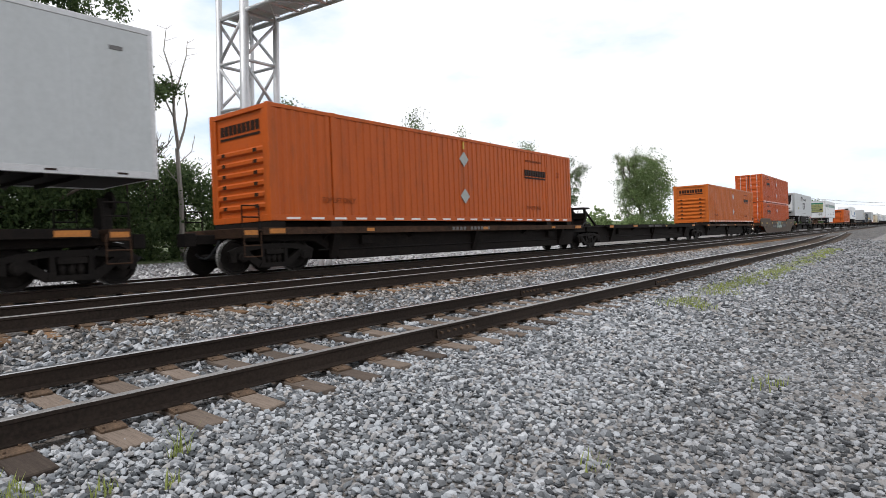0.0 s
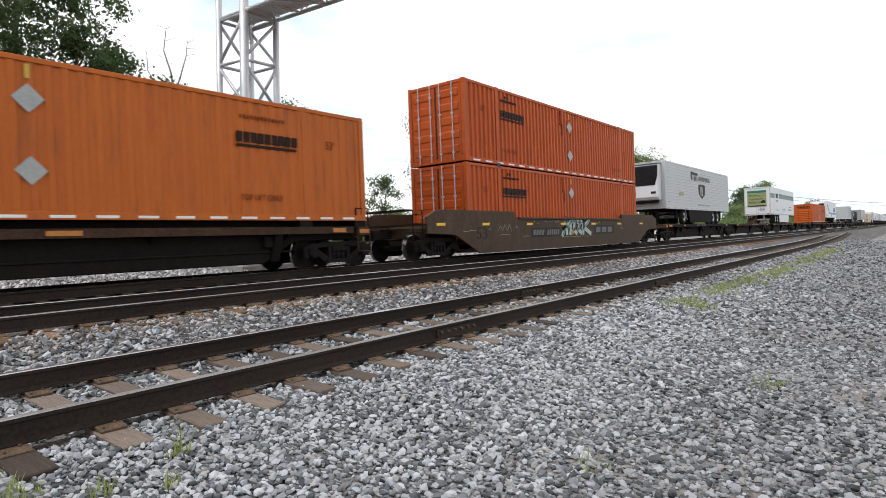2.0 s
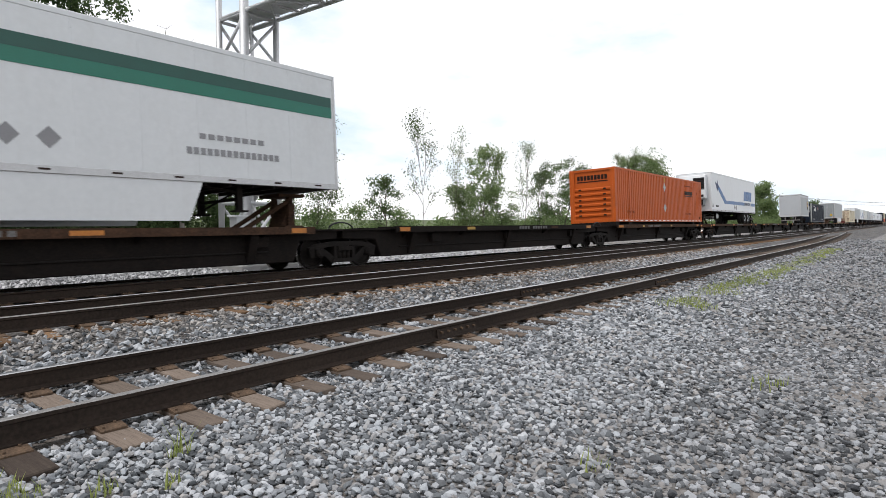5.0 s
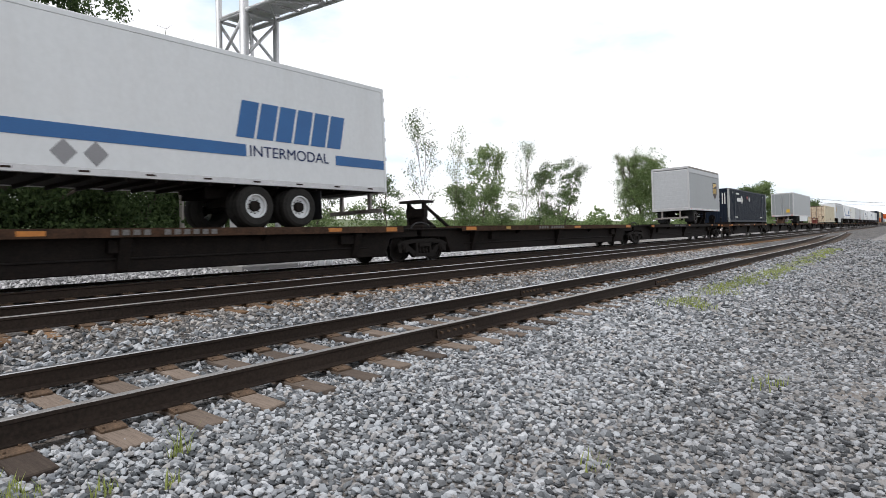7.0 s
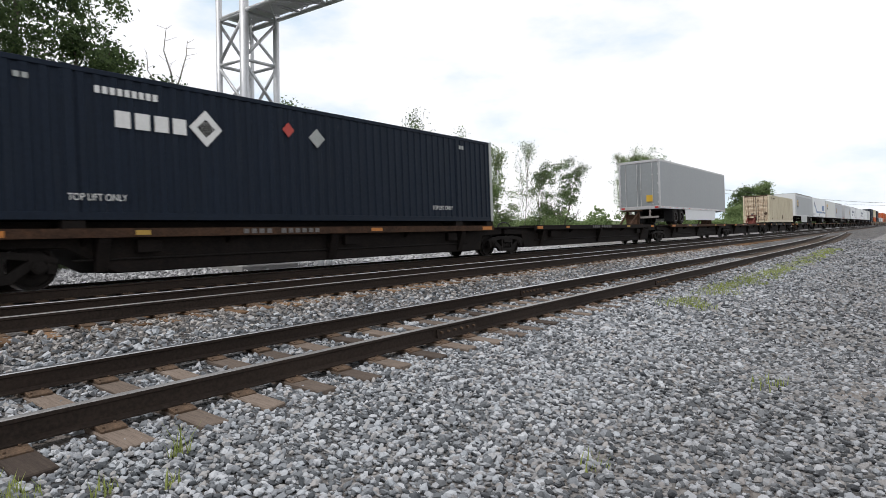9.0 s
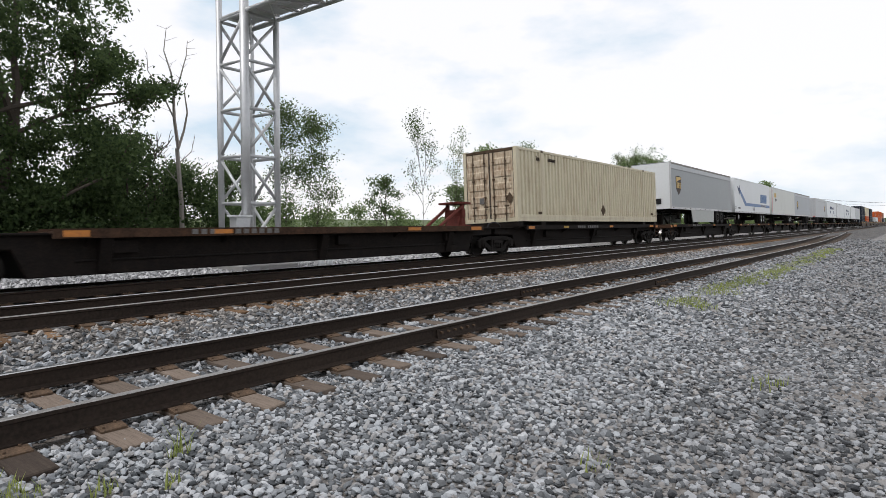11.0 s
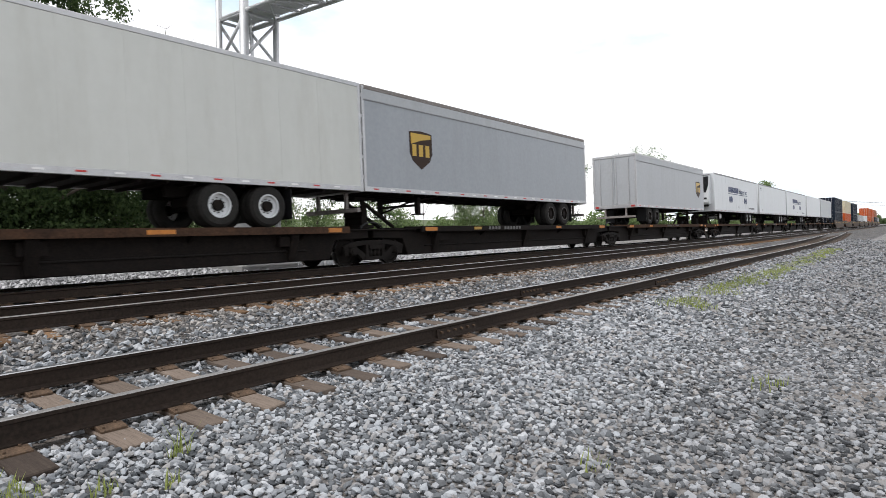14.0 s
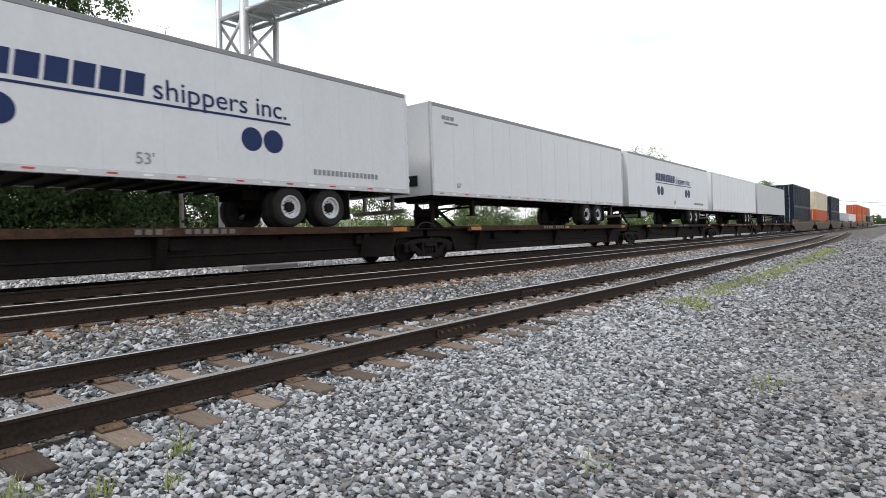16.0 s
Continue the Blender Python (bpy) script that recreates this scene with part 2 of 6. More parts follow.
M_GRIME_Y = mat("grimy_yellow_tape", (0.30, 0.18, 0.03), (0.45, 0.28, 0.05), rough=0.6, bump=0)
M_BLUE = mat("blue_decal", (0.004, 0.075, 0.235), (0.008, 0.11, 0.31), rough=0.4, bump=0)
M_INDIGO = mat("indigo_decal", (0.009, 0.022, 0.085), (0.014, 0.030, 0.105), rough=0.45, bump=0, spec=0.2)
M_GREEN = mat("green_decal", (0.008, 0.13, 0.085), (0.012, 0.16, 0.11), rough=0.4, bump=0)
M_DKGREEN = mat("dark_green_decal", (0.006, 0.06, 0.045), (0.009, 0.08, 0.06), rough=0.4, bump=0)
M_LIME = mat("lime_decal", (0.16, 0.21, 0.095), (0.35, 0.31, 0.11), rough=0.45, fine=3, coarse=1.1, bump=0, mix=0.3)
M_INK = mat("black_decal", (0.009, 0.009, 0.010), (0.015, 0.015, 0.017), rough=0.5, bump=0, spec=0.2)
M_INKGREY = mat("grey_decal", (0.20, 0.20, 0.21), (0.26, 0.26, 0.27), rough=0.5, bump=0)
M_FADED = mat("faded_grey_marking", (0.08, 0.077, 0.073), (0.19, 0.185, 0.18), rough=0.7, fine=30, coarse=6, bump=0)
M_CHAR = mat("faded_black_decal", (0.012, 0.008, 0.006), (0.032, 0.015, 0.010), rough=0.6, fine=25, coarse=5, bump=0, spec=0.15)
M_FAINT = mat("nearly_faded_marking", (0.15, 0.036, 0.010), (0.24, 0.050, 0.012), rough=0.6, fine=25, coarse=5, bump=0, spec=0.15)
M_DECALW = mat("white_decal", (0.62, 0.62, 0.60), (0.75, 0.75, 0.73), rough=0.5, fine=25, coarse=5, bump=0)
M_BROWN = mat("brown_decal", (0.026, 0.012, 0.006), (0.036, 0.016, 0.008), rough=0.5, bump=0, spec=0.2)
M_GOLD = mat("gold_decal", (0.47, 0.29, 0.025), (0.56, 0.35, 0.035), rough=0.4, bump=0)
M_RED = mat("red_decal", (0.40, 0.03, 0.02), (0.48, 0.05, 0.03), rough=0.45, bump=0)
M_PLACARD = mat("grey_placard", (0.28, 0.29, 0.275), (0.38, 0.40, 0.38), rough=0.4, fine=20, coarse=4, bump=0.03)
M_CHALK = mat("faint_chalk_marking", (0.20, 0.18, 0.13), (0.34, 0.31, 0.24), rough=0.8, fine=30, coarse=6, bump=0)
M_TAG = mat("pale_green_spray", (0.26, 0.36, 0.32), (0.48, 0.56, 0.52), rough=0.5, fine=9, coarse=2, bump=0)
M_PATCH = mat("charcoal_paint_patch", (0.014, 0.013, 0.013), (0.032, 0.030, 0.029), rough=0.6, fine=20, coarse=3, bump=0, spec=0.2)
M_BLUESTEEL = mat("dull_blue_casting", (0.012, 0.018, 0.045), (0.025, 0.035, 0.08), rough=0.6, fine=30, coarse=5, bump=0.1, dist=0.003)
M_GALV = mat("galvanized_steel", (0.46, 0.47, 0.48), (0.60, 0.61, 0.62), rough=0.42, metal=0.5, fine=40, coarse=4, bump=0.06, dist=0.002)
M_CONCRETE = mat("concrete", (0.20, 0.195, 0.19), (0.31, 0.305, 0.295), rough=0.9, fine=40, coarse=3, bump=0.3, dist=0.006)
M_BARK = mat("bark", (0.05, 0.04, 0.032), (0.13, 0.105, 0.085), rough=0.95, fine=30, coarse=5, bump=0.6, dist=0.02, streak=(3, 3, 0.5))
M_DEADBARK = mat("bare_grey_bark", (0.20, 0.18, 0.16), (0.34, 0.31, 0.28), rough=0.95, fine=30, coarse=5, bump=0.5, dist=0.02, streak=(3, 3, 0.5))


def leaf_material(name, a, b):
    m = mat(name, a, b, rough=0.6, fine=8, coarse=0.6, bump=0, island=True, spec=0.12)
    n, l = m.node_tree.nodes, m.node_tree.links
    bs = n["Principled BSDF"]
    tr = n.new("ShaderNodeBsdfTranslucent")
    l.new(bs.inputs["Base Color"].links[0].from_socket, tr.inputs["Color"])
    mx = n.new("ShaderNodeMixShader")
    mx.inputs[0].default_value = 0.5
    l.new(bs.outputs[0], mx.inputs[1])
    l.new(tr.outputs[0], mx.inputs[2])
    l.new(mx.outputs[0], n["Material Output"].inputs["Surface"])
    return m


# M_LEAF, M_LEAF2, M_LEAF3: paler and greyer, with the haze painted into the colour
M_LEAF = leaf_material("hazed_oak_leaves", (0.064, 0.098, 0.044), (0.165, 0.225, 0.098))
M_LEAFD = leaf_material("dark_oak_leaves", (0.034, 0.058, 0.026), (0.118, 0.170, 0.066))
M_LEAF2 = leaf_material("hazed_light_leaves", (0.115, 0.168, 0.07), (0.26, 0.335, 0.15))
M_LEAF3 = leaf_material("hazed_pale_leaves", (0.14, 0.19, 0.10), (0.29, 0.36, 0.19))
M_BLADE = leaf_material("grass_blades", (0.19, 0.24, 0.06), (0.40, 0.44, 0.15))

# ---------------------------------------------------------------- mesh helpers
def box(bm, x0, x1, y0, y1, z0, z1, mi=0):
    vs = [bm.verts.new((x, y, z)) for x in (x0, x1) for y in (y0, y1) for z in (z0, z1)]
    for f in ((0, 1, 3, 2), (4, 6, 7, 5), (0, 4, 5, 1), (2, 3, 7, 6), (0, 2, 6, 4), (1, 5, 7, 3)):
        bm.faces.new([vs[i] for i in f]).material_index = mi


def prism(bm, pts, axis, a, b, mi=0):
    """Extrude a polygon of 2D points along an axis: x takes (y, z), y takes (x, z), z takes (x, y)."""
    def at(p, d):
        return {"x": (d, p[0], p[1]), "y": (p[0], d, p[1]), "z": (p[0], p[1], d)}[axis]
    va = [bm.verts.new(at(p, a)) for p in pts]
    vb = [bm.verts.new(at(p, b)) for p in pts]
    k = len(pts)
    fs = [bm.faces.new(va), bm.faces.new(vb[::-1])]
    fs += [bm.faces.new((va[i], vb[i], vb[(i + 1) % k], va[(i + 1) % k])) for i in range(k)]
    for f in fs:
        f.material_index = mi


def tube(bm, p, q, r, r2=None, n=8, mi=0, caps=True):
    p, q = Vector(p), Vector(q)
    r2 = r if r2 is None else r2
    d = (q - p).normalized()
    u = d.orthogonal().normalized()
    w = d.cross(u)
    ra = [bm.verts.new(p + (u * math.cos(t) + w * math.sin(t)) * r) for t in [2 * math.pi * i / n for i in range(n)]]
    rb = [bm.verts.new(q + (u * math.cos(t) + w * math.sin(t)) * r2) for t in [2 * math.pi * i / n for i in range(n)]]
    for i in range(n):
        f = bm.faces.new((ra[i], ra[(i + 1) % n], rb[(i + 1) % n], rb[i]))
        f.smooth, f.material_index = n > 6, mi
    if caps:
        bm.faces.new(ra[::-1]).material_index = mi
        bm.faces.new(rb).material_index = mi


def mesh_of(name, bm, mats, bevel=0.0):
    bmesh.ops.recalc_face_normals(bm, faces=bm.faces)
    if bevel:
        bmesh.ops.bevel(bm, geom=[e for e in bm.edges if e.is_manifold and e.calc_face_angle(0) > 0.6], offset=bevel, segments=1, affect="EDGES", clamp_overlap=True)
    me = bpy.data.meshes.new(name)
    bm.to_mesh(me)
    bm.free()
    for m in (mats if isinstance(mats, (list, tuple)) else [mats]):
        me.materials.append(m)
    return me


def part(name, bm, material, parent, label="", bevel=0.0):
    me = bm if isinstance(bm, bpy.types.Mesh) else mesh_of(name, bm, material, bevel)
    ob = new(name, me)
    ob.parent = parent
    return tagged(ob, label)


def thing(name, label, category, group="", m=None):
    ob = tagged(new(name), label, category, group)
    ob.empty_display_size = 0.2
    if m is not None:
        ob.matrix_basis = m
    return ob


def boxes(*rows):
    bm = bmesh.new()
    for r in rows:
        box(bm, *r)
    return bm


def letters(name, text, size, material, parent, m, bold=0.0, shear=0.0, squeeze=1.0):
    cu = bpy.data.curves.new(name, "FONT")
    cu.body, cu.size, cu.extrude, cu.offset, cu.shear = text, size, 0.003, bold, shear
    tmp = bpy.data.objects.new("tmp_text", cu)
    me = bpy.data.meshes.new_from_object(tmp)
    bpy.data.objects.remove(tmp)
    bpy.data.curves.remove(cu)
    me.transform(Matrix.Diagonal((squeeze, 1, 1, 1)))
    me.materials.clear()
    me.materials.append(material)
    ob = new(name, me)
    ob.parent = parent
    ob.matrix_basis = m
    return ob


# ---------------------------------------------------------------- tracks and ground
X_TRAIN, Z_TRAIN = -13.42, 0.131
CANT = radians(3.1)  # the train's track leans away from the near side
X_MID, Z_MID = -9.71, 0.182
X_NEAR = -5.86


def near_x(y):
    """The nearest track runs straight, then bends over to join the middle one."""
    t = min(1, max(0, (y - 36) / 116))
    return X_NEAR + (X_MID - X_NEAR) * t * t * (3 - 2 * t)


PROFILE = [(3000, -1.0), (300, -0.7), (60, -0.5), (8, -0.42), (2, -0.40), (-1, -0.37), (-3.2, -0.325), (-4.0, -0.295), (-4.4, -0.27), (-4.62, -0.265), (-5.05, -0.268), (-5.3, -0.27), (-6.5, -0.27), (-6.7, -0.266),
           (-7.25, -0.24), (-7.6, -0.17), (-8.2, -0.06), (-8.5, -0.045), (-11.0, -0.055), (-11.6, -0.11), (-12.2, -0.105), (-14.8, -0.2), (-15.4, -0.26), (-16.4, -0.42),
           (-22.5, -0.44), (-25.5, -0.45), (-60, -0.3), (-300, 1.0), (-3000, 6.0)]


def ground_z(x):
    for (xa, za), (xb, zb) in zip(PROFILE, PROFILE[1:]):
        if xb <= x <= xa:
            return za + (zb - za) * (xa - x) / (xa - xb)
    return -0.5


def build_ground():
    ys = [-300, -60, -20] + [-10 + i * 1.0 for i in range(60)] + [55, 65, 80, 100, 130, 170, 230, 320, 500, 900, 3500]
    xs = [p[0] for p in PROFILE]
    verts, faces, mi = [], [], []
    for y in ys:
        for x in xs:
            z = ground_z(x)
            if -24 < x < 9 and abs(y) < 100:
                z += 0.02 * noise.noise((x * 0.8, y * 0.8, 0.3))
            verts.append((x, y, z))
    k = len(xs)
    for j in range(len(ys) - 1):
        for i in range(k - 1):
            faces.append((j * k + i, j * k + i + 1, (j + 1) * k + i + 1, (j + 1) * k + i))
            x = (xs[i] + xs[i + 1]) / 2
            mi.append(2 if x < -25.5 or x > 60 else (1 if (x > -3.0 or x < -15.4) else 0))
    me = bpy.data.meshes.new("ground")
    me.from_pydata(verts, [], faces)
    for m in (M_GRAVELSHADED, M_ROAD, M_GRASSLAND):
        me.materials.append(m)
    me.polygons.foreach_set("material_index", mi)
    me.update()
    tagged(new("ground", me), "grey crushed stone ballast and gravel running to grassland", "ground", kind="structure")


build_ground()

RAIL_PROFILE = [(-0.076, -0.198), (0.076, -0.198), (0.076, -0.184), (0.015, -0.164), (0.012, -0.05), (0.036, -0.038), (0.036, -0.008), (0.026, 0.0), (-0.026, 0.0), (-0.036, -0.008), (-0.036, -0.038), (-0.012, -0.05), (-0.015, -0.164), (-0.076, -0.184)]


def rail(name, xf, z, y0, y1, step, label, head=None):
    bm = bmesh.new()
    n = max(1, int((y1 - y0) / step))
    rings = []
    for i in range(n + 1):
        y = y0 + (y1 - y0) * i / n
        rings.append([bm.verts.new((xf(y) + px, y, z + pz)) for px, pz in RAIL_PROFILE])
    k = len(RAIL_PROFILE)
    for a, b in zip(rings, rings[1:]):
        for i in range(k):
            f = bm.faces.new((a[i], a[(i + 1) % k], b[(i + 1) % k], b[i]))
            f.material_index = 1 if i in (6, 7, 8) else 0
    bm.faces.new(rings[0])
    bm.faces.new(rings[-1][::-1])
    ob = new(name, mesh_of(name, bm, [M_RAIL, head or M_RAILTOP]))
    return tagged(ob, label, "rail", kind="structure")


G = 0.7535
for side in (1, -1):
    rail("near_rail", lambda y, s=side: near_x(y) + s * G, 0.0, -12, 155, 2.0, "worn steel rail with a dull head on timber ties", M_RAILWORN if side == 1 else M_RAILTOP)
    rail("middle_rail", lambda y, s=side: X_MID + s * G, Z_MID + (0.025 if side == 1 else -0.025), -20, 420, 440, "polished steel rail of the middle track", M_RAILWORN if side == 1 else M_RAILTOP)
    rail("far_rail", lambda y, s=side: X_TRAIN + s * G, Z_TRAIN - (G - side * G) * math.sin(CANT), -30, 700, 730, "steel rail under the freight train")

# ---------------------------------------------------------------- railcars
def wheel_mesh(r):
    bm = bmesh.new()
    n = 24
    rows = [(r * 0.28, 0.075, 0), (r * 0.34, 0.03, 0), (r * 0.80, 0.025, 0), (r * 0.86, 0.07, 0), (r, 0.07, 1), (r + 0.004, -0.05, 1), (r + 0.026, -0.055, 1), (r + 0.026, -0.08, 0), (r * 0.8, -0.07, 0), (r * 0.3, -0.075, 0)]
    rings = [[bm.verts.new((x, math.cos(2 * math.pi * i / n) * rad, math.sin(2 * math.pi * i / n) * rad)) for i in range(n)] for rad, x, _ in rows]
    for (a, b), (_, _, mi) in zip(zip(rings, rings[1:]), rows):
        for i in range(n):
            f = bm.faces.new((a[i], a[(i + 1) % n], b[(i + 1) % n], b[i]))
            f.material_index, f.smooth = mi, False
    bm.faces.new(rings[0])
    bm.faces.new(rings[-1][::-1])
    return mesh_of("wheel", bm, [M_TRUCK, M_TREAD])


def frame_mesh():
    """A cast side frame: an arched top chord, slanting tension members, columns and a spring nest between them."""
    bm = bmesh.new()
    x0, x1 = 0.985, 1.10
    prism(bm, [(-1.2, 0.44), (-1.22, 0.56), (-0.98, 0.655), (-0.4, 0.715), (0.4, 0.715), (0.98, 0.655), (1.22, 0.56), (1.2, 0.44), (0.99, 0.52), (0.4, 0.59), (-0.4, 0.59), (-0.99, 0.52)], "x", x0, x1)
    for d in (-1, 1):
        prism(bm, [(d * 1.0, 0.55), (d * 0.76, 0.55), (d * 0.36, 0.29), (d * 0.36, 0.14), (d * 0.46, 0.14)], "x", x0, x1 + 0.005)
        prism(bm, [(d * 0.27, 0.16), (d * 0.39, 0.16), (d * 0.37, 0.62), (d * 0.29, 0.62)], "x", x0 - 0.02, x1 + 0.02)
        prism(bm, [(d * 1.2, 0.5), (d * 1.04, 0.5), (d * 1.04, 0.29), (d * 1.16, 0.29)], "x", x0, x1)
        tube(bm, (0.95, d * 0.89, 0.42), (1.17, d * 0.89, 0.42), 0.125, n=14)
        tube(bm, (1.17, d * 0.89, 0.42), (1.20, d * 0.89, 0.42), 0.085, n=10)
        box(bm, x0, x1 + 0.02, d * 0.89 - 0.15, d * 0.89 + 0.15, 0.53, 0.575)
    prism(bm, [(-0.46, 0.14), (0.46, 0.14), (0.40, 0.25), (-0.40, 0.25)], "x", x0 - 0.03, x1 + 0.03)
    for y in (-0.16, 0.0, 0.16):
        tube(bm, (1.04, y, 0.24), (1.04, y, 0.46), 0.07, n=10)
    box(bm, 0.98, 1.15, -0.25, 0.25, 0.46, 0.58)
    return mesh_of("side_frame", bm, M_TRUCK)


def bolster_mesh():
    bm = bmesh.new()
    box(bm, -1.05, 1.05, -0.2, 0.2, 0.36, 0.66)
    tube(bm, (0, 0, 0.6), (0, 0, 0.8), 0.22, n=12)
    for y in (-0.89, 0.89):
        tube(bm, (-1.0, y, 0.42), (1.0, y, 0.42), 0.08, n=8)
    return mesh_of("bolster", bm, M_TRUCK)


WHEEL, SIDE_FRAME, BOLSTER = wheel_mesh(0.42), frame_mesh(), bolster_mesh()


def truck(car, y):
    t = part("bolster", BOLSTER, None, car, "grimy two-axle freight truck")
    t.location = (0, y, 0)
    for s in (1, -1):
        f = part("side_frame", SIDE_FRAME, None, t)
        f.rotation_euler = (0, 0, 0 if s == 1 else math.pi)
        for d in (-0.89, 0.89):
            w = part("wheel", WHEEL, None, t)
            w.location = (s * 0.755, d, 0.42)
            w.rotation_euler = (0.4 * d, 0, 0 if s == 1 else math.pi)


def coupler(car, y, s):
    bm = bmesh.new()
    box(bm, -0.12, 0.12, min(y, y + s * 0.9), max(y, y + s * 0.9), 0.74, 0.98)
    box(bm, -0.2, 0.2, min(y + s * 0.72, y + s * 1.0), max(y + s * 0.72, y + s * 1.0), 0.70, 1.02)
    part("coupler", bm, M_TRUCK, car, bevel=0.02)


def hitch(car, y, s, paint=None):
    """A trailer hitch: an upright stand with a head plate and a diagonal strut that leads off towards s."""
    m = paint or (M_DARKSTEEL if s > 0 else M_DECK)
    bm = bmesh.new()
    prism(bm, [(y, 1.1), (y + s * 0.32, 1.1), (y + s * 0.1, 1.52), (y, 1.52)], "x", -0.3, 0.3)
    stand = part("hitch", bm, m, car, "grimy folding trailer hitch", bevel=0.012)
    for x in (-0.34, 0.34):
        bm = bmesh.new()
        prism(bm, [(y - 0.12, 1.1), (y + 0.12, 1.1), (y + 0.07, 1.95), (y - 0.07, 1.95)], "x", x - 0.05, x + 0.05)
        part("upright", bm, m, stand, bevel=0.01)
        bm = bmesh.new()
        tube(bm, (x, y + s * 0.05, 1.85), (x * 0.9, y + s * 1.35, 1.12), 0.06, n=6)
        part("strut", bm, m, stand)
    part("cross_beam", boxes((-0.42, 0.42, y - 0.1, y + 0.1, 1.45, 1.75)), m, stand, bevel=0.012)
    part("head_plate", boxes((-0.45, 0.45, y - 0.42, y + 0.42, 1.95, 2.03)), m, stand, bevel=0.012)
    part("foot_plate", boxes((-0.5, 0.5, y - 0.3, y + 0.3, 1.08, 1.18)), m, stand, bevel=0.012)


def spine_unit(car, a, b, shade, seed, first, last):
    """One platform between the truck centres a and b, with a deep sill and side decks."""
    rnd = random.Random(seed)
    bm = bmesh.new()
    ea, eb = (2.3, 3.2) if first else (1.38, 1.6), (2.3, 3.2) if last else (1.38, 1.6)
    prof = [(a + 0.1, 1.02), (a + 0.1, 0.78), (a + ea[0], 0.74), (a + ea[1], 0.22), (b - eb[1], 0.22), (b - eb[0], 0.74), (b - 0.1, 0.78), (b - 0.1, 1.02)]
    prism(bm, prof, "x", -0.95, 0.95)
    sill = part("centre_sill", bm, M_DARKSTEEL, car, "black deep centre sill", bevel=0.02)
    for k in range(5):
        y = a + 2.6 + k * (b - a - 5.2) / 4
        bm = bmesh.new()
        prism(bm, [(0.7, 0.62), (0.7, 1.0), (1.22, 1.0), (1.22, 0.93)], "y", y - 0.03, y + 0.03)
        part("bracket", bm, M_DARKSTEEL, sill)
    ya, yb = a + (0.5 if first else 1.95), b - (0.5 if last else 1.15)
    for y in (a + 2.9, (a + b) / 2, b - 2.9):
        bm = bmesh.new()
        prism(bm, [(0.93, 0.26), (0.93, 0.93), (1.2, 0.93), (1.2, 0.86), (1.0, 0.26)], "y", y - 0.12, y + 0.12)
        part("cross_bearer", bm, M_DARKSTEEL, sill, "grimy cross bearer", bevel=0.012)
    for s in (-1, 1):
        bm = bmesh.new()
        prism(bm, [(s * 0.5, 1.03), (s * 0.5, 1.13), (s * 0.58, 1.13), (s * 0.58, 1.075), (s * 1.22, 1.075), (s * 1.22, 1.11), (s * 1.30, 1.11), (s * 1.30, 0.93), (s * 1.22, 0.93), (s * 1.22, 1.03)], "y", ya, yb)
        part("side_deck", bm, shade, car, "rust-stained steel deck")
    for y in (ya + 0.15, yb - 0.75):
        part("reflector", boxes((1.295, 1.309, y, y + rnd.choice((0.45, 0.6)), 0.955, 1.075)), M_TAPE_O, car, "orange reflective strip")
    y = ya + rnd.uniform(2.4, 3.9)
    while y < yb - 2.0:
        bm = boxes((1.295, 1.307, y, y + rnd.choice((0.3, 0.45, 0.6)), 0.975, 1.07))
        part("reflector", bm, rnd.choice((M_TAPE_O, M_DECK, M_TAPE_O, M_GRIME_Y)), car, "grimy reflective strip")
        y += rnd.uniform(3.6, 7.5)
    # unreadable car marks as small bars
    y = (a + b) / 2 + rnd.uniform(-4, 1)
    bar = mesh_of("marking_bar", boxes((1.30, 1.306, 0, 0.13, 0.97, 1.08)), M_FADED)
    for k in range(11):
        if k != 4:
            part("marking_bar", bar, None, car, "worn white marking").location.y = y + k * 0.21
    for k in range(3):
        y = a + (b - a) * (0.2 + 0.3 * k) + rnd.uniform(-0.5, 0.5)
        part("tool_box", boxes((0.94, 1.1, y, y + 0.5, 0.62, 0.88)), M_DARKSTEEL, sill, bevel=0.01)
    bm = bmesh.new()
    tube(bm, (0.97, a + 2.4, 0.5), (0.97, b - 2.4, 0.5), 0.025, n=6)
    part("brake_pipe", bm, M_TRUCK, sill)


CARS, LOADS = [], []


def articulation(car, y):
    """The joint over a shared truck: a low plate with its castings and a looped air hose."""
    part("joint_plate", boxes((-1.05, 1.05, y - 1.2, y + 1.98, 1.0, 1.05), (-0.45, 0.45, y - 0.5, y + 0.5, 0.8, 1.0)), M_DARKSTEEL, car, "grimy articulation joint", bevel=0.01)
    bm = bmesh.new()
    pts = [(1.0, y + 0.45 * math.cos(k * math.pi / 7), 1.04 + 0.2 * math.sin(k * math.pi / 7)) for k in range(8)]
    for p, q in zip(pts, pts[1:]):
        tube(bm, p, q, 0.024, n=6)
    part("air_hose", bm, M_BLACK, car, "black looped air hose")


